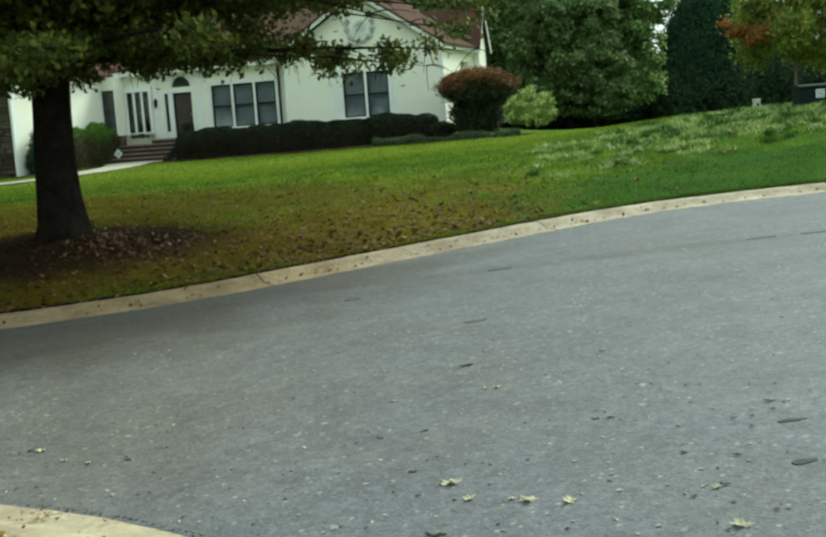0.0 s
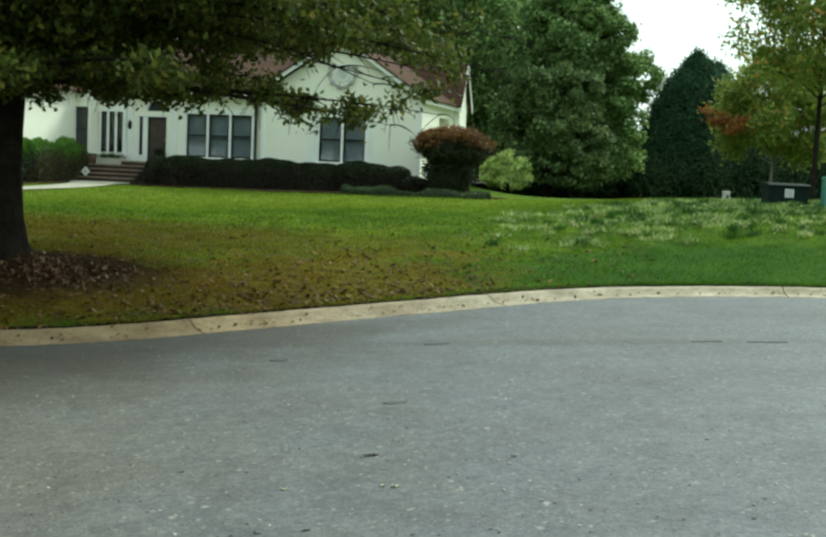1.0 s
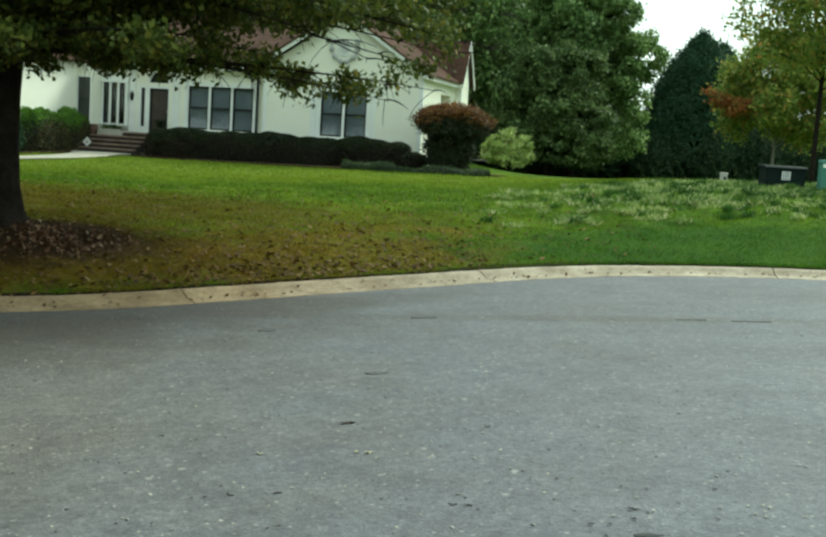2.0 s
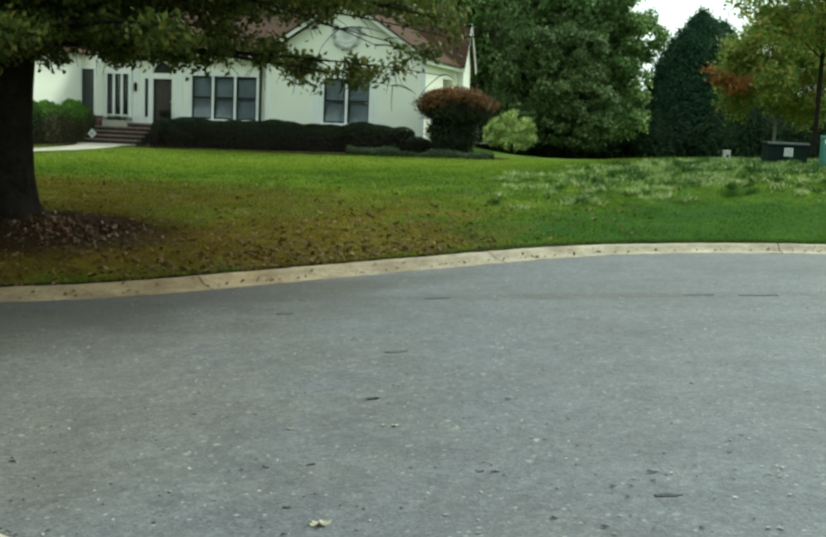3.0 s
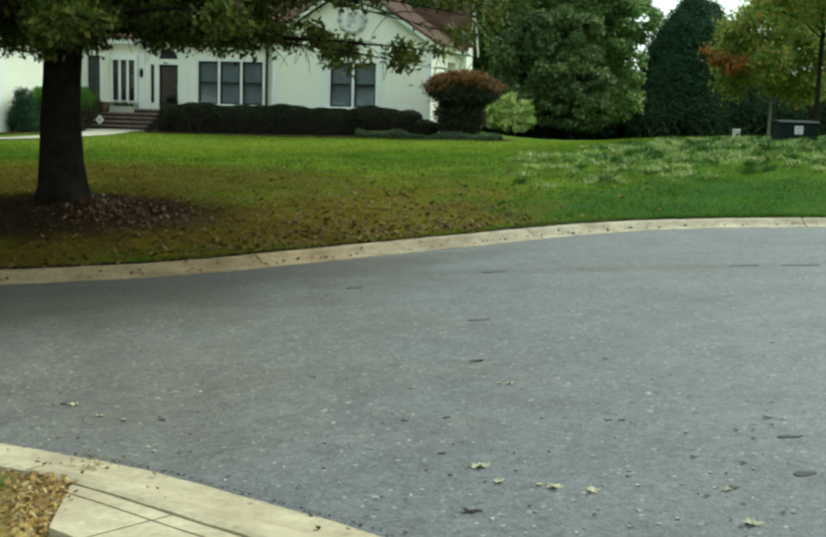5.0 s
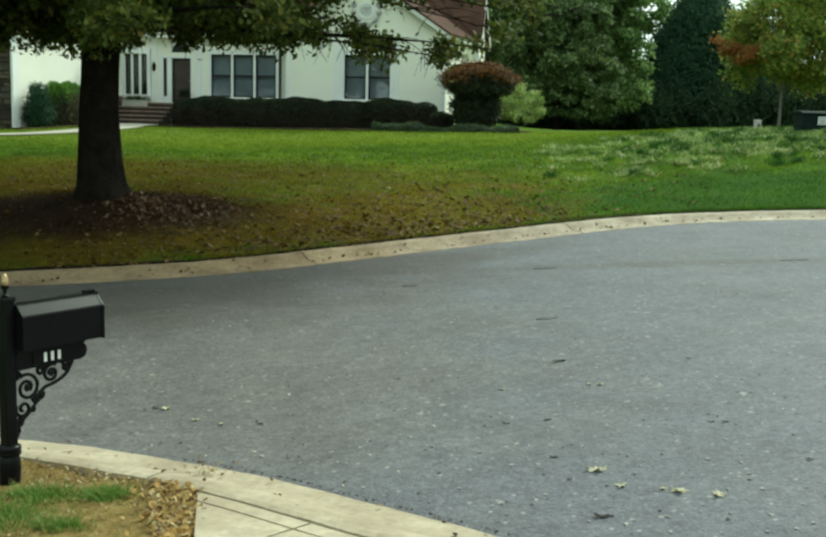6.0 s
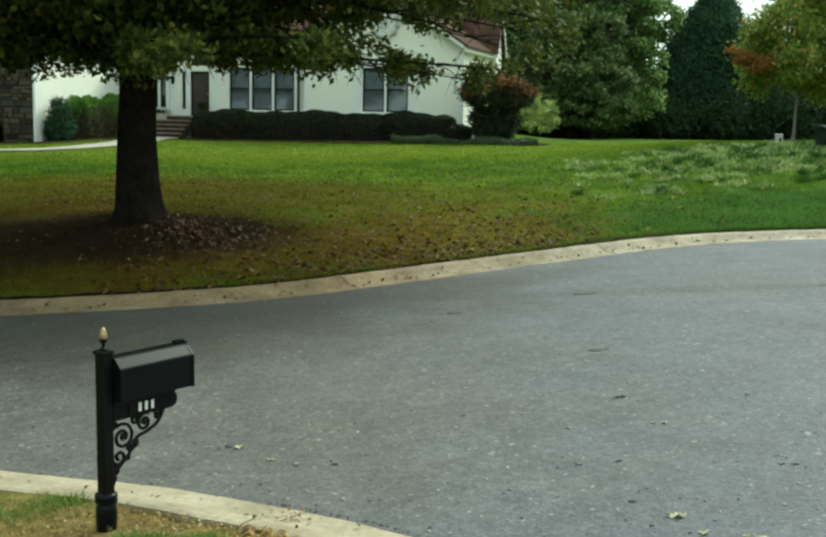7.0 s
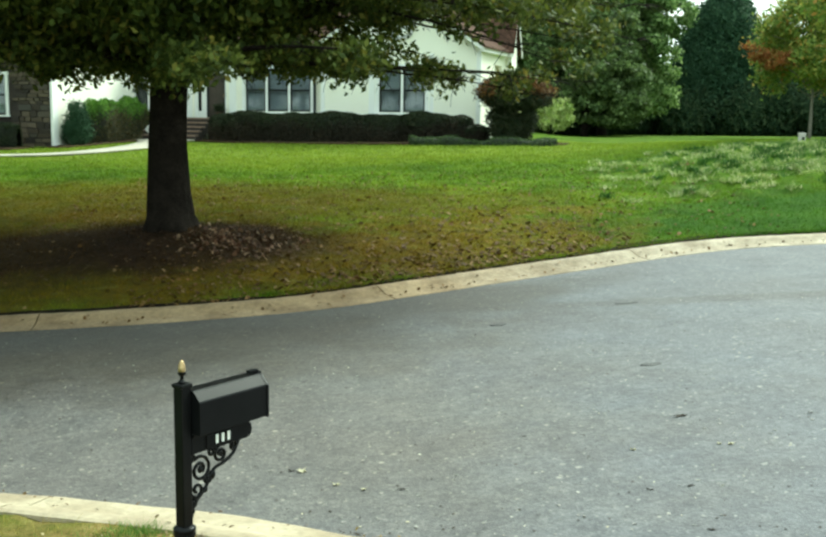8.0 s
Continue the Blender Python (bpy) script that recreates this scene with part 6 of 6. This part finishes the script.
# ---- grass, litter and small things on the ground ----
def blades_mesh(name, p, z, height, width, rng, lean=0.5):
    """One triangle for each blade of grass."""
    n = len(p)
    a = rng.random(n) * 2 * math.pi
    h = height * (0.5 + rng.random(n))
    s = np.stack([np.cos(a), np.sin(a)], 1) * (width * (0.6 + 0.8 * rng.random(n)))[:, None]
    tip = rng.normal(size=(n, 2)) * (lean * h)[:, None]
    v = np.empty((n, 3, 3))
    v[:, 0, :2], v[:, 1, :2], v[:, 2, :2] = p - s / 2, p + s / 2, p + tip
    v[:, 0, 2] = v[:, 1, 2] = z - 0.008
    v[:, 2, 2] = z + h
    return tri_mesh(name, v.reshape(-1, 3), np.arange(3 * n).reshape(-1, 3))


def off_road(p, least=0.66):
    d = np.minimum(line_distance(p, FAR), line_distance(p, NEAR))
    return (~in_road(p)) & (d > least)


def scatter(rng, n, x0, x1, y0, y1, least=0.73):
    p = np.stack([rng.uniform(x0, x1, n), rng.uniform(y0, y1, n)], 1)
    return p[off_road(p, least)]


rng = np.random.default_rng(71)
zones = [scatter(rng, 120000, -12, 12.5, 15.6, 26), scatter(rng, 70000, -15, 14, 26, 37), scatter(rng, 26000, -18, 16, 37, 45)]
for p, h, w in zip(zones, (0.040, 0.050, 0.060), (0.018, 0.026, 0.036)):
    ob = part_mesh("grass", blades_mesh("grass", p, ground_z(p), h, w, rng, 0.55), BLADES)
    tagged(ob, "short green fescue blades of the mown lawn", "grass", "", "stuff")
p = scatter(rng, 26000, -9, -2.15, 3.5, 9.0)
keep = rng.random(len(p)) < np.clip(0.25 + 0.9 * np.hypot((p[:, 0] + 3.1) / 1.5, (p[:, 1] - 5.9) / 0.9) - 0.55, 0.10, 0.6)
p = p[keep]
p = p[(p - [-2.42, 6.01]) @ [0.981, 0.193] < -0.02]
tagged(part_mesh("grass", blades_mesh("verge grass", p, ground_z(p), 0.06, 0.007, rng, 0.6), BLADES), "thin dry verge grass beside the mailbox", "grass", "", "stuff")
# tufts of fresh grass on the verge
p = np.concatenate([np.array(c) + rng.normal(size=(n, 2)) * r for c, n, r in (((-2.93, 6.05), 800, (0.07, 0.06)), ((-3.22, 6.05), 300, (0.10, 0.06)), ((-3.36, 6.14), 500, (0.12, 0.05)), ((-3.42, 5.74), 900, (0.14, 0.13)), ((-3.08, 5.55), 420, (0.08, 0.05)), ((-4.05, 7.0), 420, (0.13, 0.07)), ((-4.3, 6.75), 600, (0.25, 0.14)))])
p = p[off_road(p)]
FRESH = foliage("fresh grass", [(0.0, (0.075, 0.15, 0.022)), (0.6, (0.13, 0.23, 0.036)), (1.0, (0.25, 0.28, 0.09))], 0.6, 0.35)
tagged(part_mesh("grass", blades_mesh("grass tufts", p, ground_z(p), 0.055, 0.009, rng, 0.9), FRESH), "fresh green grass tufts by the mailbox post", "grass", "", "stuff")
# rough tussocks on the bank
# The dark tufts put the shadows between the pale tussocks into grass colour.
for material, label, n, tall, seed in ((STRAW, "straw-coloured rough grass tussocks on the bank", 820, 0.10, 3), (DARKTUFT, "dark green tufts standing in for shadow between tussocks", 560, 0.12, 4)):
    rt = np.random.default_rng(seed)
    c = scatter(rt, 2 * n, 2.8, 14.0, 24.0, 33.5)
    w = np.exp(-((c[:, 0] - 9.9) / 3.6) ** 2 - ((c[:, 1] - 29.0) / 2.6) ** 2)
    c = c[rt.random(len(c)) < 0.03 + 0.72 * w]
    long = 0.06 + 0.20 * rt.random(len(c)) ** 2
    p = np.repeat(c, 70, 0) + rt.normal(size=(len(c) * 70, 2)) * np.stack([np.repeat(long, 70), np.full(len(c) * 70, 0.08)], 1)
    ob = part_mesh("grass", blades_mesh("tussocks", p, ground_z(p), tall, 0.03, rt, 0.8), material)
    tagged(ob, label, "grass", "", "stuff")


def flat_leaves(name, p, z, size, rng, tilt=0.35):
    n = len(p)
    a = rng.random(n) * 2 * math.pi
    d = np.stack([np.cos(a), np.sin(a), rng.normal(size=n) * tilt], 1)
    s = np.stack([-np.sin(a), np.cos(a), rng.normal(size=n) * tilt], 1)
    L = (size * (0.6 + 0.8 * rng.random(n)))[:, None]
    c = np.c_[p, z + 0.012]
    lift = np.array([0, 0, 1.0]) * L * 0.12
    v = np.stack([c - d * L * 0.5, c - d * L * 0.1 + s * L * 0.33 + lift, c + d * L * 0.28 + s * L * 0.2 + lift * 0.6, c + d * L * 0.5, c + d * L * 0.28 - s * L * 0.22 + lift, c - d * L * 0.1 - s * L * 0.30 + lift * 0.8], 1)
    i = np.arange(n)[:, None] * 6
    return tri_mesh(name, v.reshape(-1, 3), np.concatenate([i + [0, 1, 5], i + [1, 2, 5], i + [2, 4, 5], i + [2, 3, 4]], 1).reshape(-1, 3))


def litter(p, z, size, material, label, name="leaf_litter", tilt=0.35):
    tagged(part_mesh(name, flat_leaves(name, p, z, size, rng, tilt), material), label, "leaves", "", "stuff")


def along(line, x0, x1, n, lo, hi, side):
    """Random places beside a kerb line, lo to hi metres behind it."""
    ln, _ = resample(line, 900)
    d = np.gradient(ln, axis=0)
    d /= np.linalg.norm(d, axis=1)[:, None]
    nr = np.stack([-d[:, 1], d[:, 0]], 1) * side
    ok = np.flatnonzero((ln[:, 0] > x0) & (ln[:, 0] < x1))
    i = rng.choice(ok, n)
    return ln[i] + nr[i] * (lo + (hi - lo) * rng.random(n) ** 1.8)[:, None] + d[i] * rng.normal(size=n)[:, None] * 0.05


p = along(FAR, -6, 3.2, 900, 0.66, 3.0, 1)
litter(p, ground_z(p), 0.085, RUSTFALL, "rust-brown oak leaves drifted behind the kerb")
p = along(FAR, -2.5, 2.2, 520, 0.66, 1.8, 1)
litter(p, ground_z(p), 0.10, RUSTFALL, "brown oak leaves gathered along the lawn's edge")
p = np.array([-4.85, 19.2]) + rng.normal(size=(560, 2)) * [0.50, 0.52]
litter(p, ground_z(p), 0.085, REDFALL, "brown leaf pile at the foot of the oak", tilt=0.6)
p = np.array([0.0, 21.6]) + rng.normal(size=(420, 2)) * [1.7, 1.5]
p = p[off_road(p)]
litter(p, ground_z(p), 0.10, RUSTFALL, "brown oak leaves caught in the thin turf of the slope")
p = scatter(rng, 2400, -9, 6, 16, 30)
litter(p, ground_z(p), 0.08, RUSTFALL, "scattered fallen oak leaves on the lawn")
p = np.array([-2.44, 5.72]) + rng.normal(size=(1100, 1)) * [-0.06, 0.30] + rng.normal(size=(1100, 2)) * [0.085, 0.05]
p = p[off_road(p)]
litter(p, ground_z(p) + 0.01, 0.046, TANPILE, "dry tan leaves heaped at the driveway's edge", tilt=0.6)
p = np.array([-3.2, 6.35]) + rng.normal(size=(2000, 2)) * [0.8, 0.4]
p = p[off_road(p, 0.64)]
litter(p, ground_z(p), 0.023, DRYLEAF, "dry straw and leaf bits on the verge", tilt=0.5)
p = along(NEAR, -7, 0.5, 80, 0.06, 0.60, -1)
litter(p, road_z(p[:, 0], p[:, 1]) + 0.035 + 0.10 * smooth((line_distance(p, NEAR) - 0.27) / 0.25), 0.04, RUSTFALL, "small dry leaves caught on the kerb")
# Crumbs along the kerb's foot, also drawing in its dark shadow line.
p = along(NEAR, -2.6, 0.6, 300, -0.02, 0.02, -1)
litter(p, road_z(p[:, 0], p[:, 1]) + 0.012, 0.020, DARKLEAF, "dark crumbs gathered where the kerb meets the asphalt", "road_debris", 0.2)
p = np.array([-2.42, 6.72]) + rng.normal(size=(60, 2)) * [0.10, 0.09]
litter(p, road_z(p[:, 0], p[:, 1]) + 0.05 + 0.085 * smooth((line_distance(p, NEAR) - 0.27) / 0.25), 0.026, TANBITS, "dry tan leaf bits caught in the kerb joint")
p = along(FAR, -8, 9, 170, 0.03, 0.45, 1)
litter(p, road_z(p[:, 0], p[:, 1]) + 0.035 + 0.10 * smooth((line_distance(p, FAR) - 0.27) / 0.2), 0.06, RUSTFALL, "brown leaf bits in the gutter")


def road_top(p):
    a, b = line_distance(p, FAR), line_distance(p, NEAR)
    t = a / (a + b)
    return road_z(p[:, 0], p[:, 1]) + 0.05 * np.sin(np.pi * t)


for n, size, material, label in ((1300, 0.026, DARKLEAF, "dark crumbs and leaf scraps on the asphalt"), (420, 0.024, PALEFALL, "pale leaf bits on the asphalt"), (1500, 0.032, GRIT, "pale stone grit on the worn asphalt")):
    p = np.stack([rng.uniform(-8, 8, n), 4.5 + 14.0 * rng.random(n) ** 1.5], 1)
    p = p[in_road(p)]
    litter(p, road_top(p) - 0.006, size, material, label, "road_debris", 0.1)
# turf hanging over the soil behind the kerb
p = along(FAR, -4, 10, 7000, 0.69, 0.86, 1)
tagged(part_mesh("grass", blades_mesh("edge grass", p, ground_z(p), 0.055, 0.022, rng, 0.7), BLADES), "ragged turf edge behind the kerb", "grass", "", "stuff")


def fallen_leaf(x, y, size, material, label, turn, slim=0.72, curl=0.10):
    """A single curled leaf on the asphalt."""
    z = float(road_top(np.array([[x, y]]))[0])
    bm = bmesh.new()
    n = 20
    rim = []
    for k in range(n):
        a = 2 * math.pi * k / n
        r = size / 2 * (0.86 + 0.24 * math.cos(5 * a + turn) + 0.10 * math.sin(3 * a + turn)) * (1.06 if k % 2 else 0.80)
        rim.append(bm.verts.new((r * math.cos(a), slim * r * math.sin(a), 0.010 + curl * size * (math.cos(2 * a + 0.3 * turn) ** 2 + 0.5 * math.sin(3 * a + turn)) * (1.6 if k % 2 else 0.7))))
    mid = bm.verts.new((0, 0, 0.008))
    for k in range(n):
        bm.faces.new((mid, rim[k], rim[(k + 1) % n]))
    ob = part("fallen_leaf", bm, material)
    ob.matrix_world = pose(x, y, z, 0, 0, turn)
    tagged(ob, label, "leaf", "fallen leaves on the road")


for k, (x, y, size) in enumerate([(0.14, 6.30, 0.15), (0.23, 5.99, 0.10), (0.54, 5.82, 0.13), (0.46, 5.88, 0.06), (0.75, 5.71, 0.11), (1.47, 5.05, 0.12), (1.50, 5.58, 0.07), (-2.98, 8.50, 0.12), (-2.68, 8.12, 0.08), (-2.46, 7.97, 0.07), (-0.21, 8.40, 0.07), (0.59, 8.33, 0.08), (0.50, 8.36, 0.06)]):
    fallen_leaf(x, y, size, PALEFALL, "pale yellow fallen leaf lying on the asphalt", 67 * k)
for k, (x, y, size) in enumerate([(-0.30, 7.46, 0.07), (0.01, 7.46, 0.08), (1.13, 7.11, 0.07), (1.23, 7.09, 0.07), (2.22, 6.95, 0.09), (2.19, 6.78, 0.05), (1.92, 6.70, 0.06), (2.03, 6.69, 0.05), (1.74, 6.02, 0.07), (0.02, 5.53, 0.14), (-2.16, 7.91, 0.08), (-3.08, 8.53, 0.08), (0.40, 9.21, 0.17), (1.51, 8.99, 0.07), (3.11, 9.33, 0.06), (1.48, 6.19, 0.07), (-0.08, 6.62, 0.08), (-0.06, 6.17, 0.05), (1.36, 5.50, 0.06), (-1.05, 9.0, 0.06), (1.55, 5.60, 0.08)]):
    fallen_leaf(x, y, size, DARKLEAF, "dark brown fallen leaf lying on the asphalt", (41 * k) % 50 - 25, 0.40, 0.04)


def tar_spot(x, y, rx, ry, turn, material, label):
    """A thin dark filled hollow in the asphalt."""
    z = float(road_top(np.array([[x, y]]))[0])
    bm = bmesh.new()
    rim = []
    for k in range(20):
        a = 2 * math.pi * k / 20
        q = 1 + 0.13 * math.sin(3 * a + x) + 0.09 * math.sin(5 * a + y)
        rim.append((rx * q * math.cos(a), ry * q * math.sin(a), -0.008))
    prism(bm, rim, (0, 0, 0.014))
    ob = part("tar_patch", bm, material)
    ob.matrix_world = pose(x, y, z, 0, -3.15, turn)
    tagged(ob, label, "patch", "tar spots")


TAR = surf("weathered tar", (0.018, 0.018, 0.019), (0.034, 0.033, 0.032), 5.0, 60, 0.85, 0, 0.5, 0.3)
SEAM = surf("faint tar seam", (0.052, 0.050, 0.050), (0.074, 0.072, 0.072), 5.0, 60, 0.9, 0, 0.5, 0.3)
for x, y, rx, ry, turn in ((2.21, 6.51, 0.085, 0.026, -4), (2.03, 5.78, 0.075, 0.036, 10)):
    tar_spot(x, y, rx, ry, turn, TAR, "dark tar-filled spot in the worn asphalt")
for x, y, rx, ry, turn in ((-0.75, 13.90, 0.10, 0.06, 8), (1.18, 15.0, 0.16, 0.03, 8), (0.62, 11.2, 0.12, 0.06, 8), (4.74, 14.92, 0.20, 0.022, -3), (5.50, 14.82, 0.26, 0.028, -6)):
    tar_spot(x, y, rx, ry, turn, SEAM, "faint grey tar seam in the worn asphalt")

# ---- stones of the garage wing ----
rs = random.Random(17)
stones = []
for k in range(6):
    bm = bmesh.new()
    box(bm, -0.5, 0.5, -0.5, 0.5, -0.5, 0.5)
    for v in bm.verts:
        v.co += Vector((rs.uniform(-0.06, 0.06), 0, rs.uniform(-0.07, 0.07)))
    for v in bm.verts:
        if v.co.y < 0:
            v.co.x *= 0.93
            v.co.z *= 0.90
    bm.normal_update()
    me = bpy.data.meshes.new("stone")
    bm.to_mesh(me)
    bm.free()
    me.materials.append(STONE)
    stones.append(me)
z = -0.35
while z < 3.6:
    h = rs.choice((0.13, 0.17, 0.2, 0.24))
    x = -12.2
    while x > -18.2:
        w = rs.uniform(0.22, 0.62)
        x0 = max(x - w, -18.4)
        inside = x0 < SWIN[1] + 0.14 and x > SWIN[0] - 0.14 and z + h > SWIN[2] - 0.11 and z < SWIN[3] + 0.15
        if not inside and x - x0 > 0.12:
            ob = new("stone", stones[rs.randrange(6)])
            ob.parent = house
            hh = h * rs.uniform(0.78, 1.0)
            ob.matrix_local = Matrix.Translation(((x + x0) / 2, -6.51, z + h / 2 + rs.uniform(-0.01, 0.012))) @ pose(0, 0, 0, 0, rs.uniform(-3, 3), 0) @ Matrix.Diagonal((x - x0 - rs.uniform(0.02, 0.06), rs.uniform(0.05, 0.13), hh - 0.016, 1))
        x = x0
    z += h
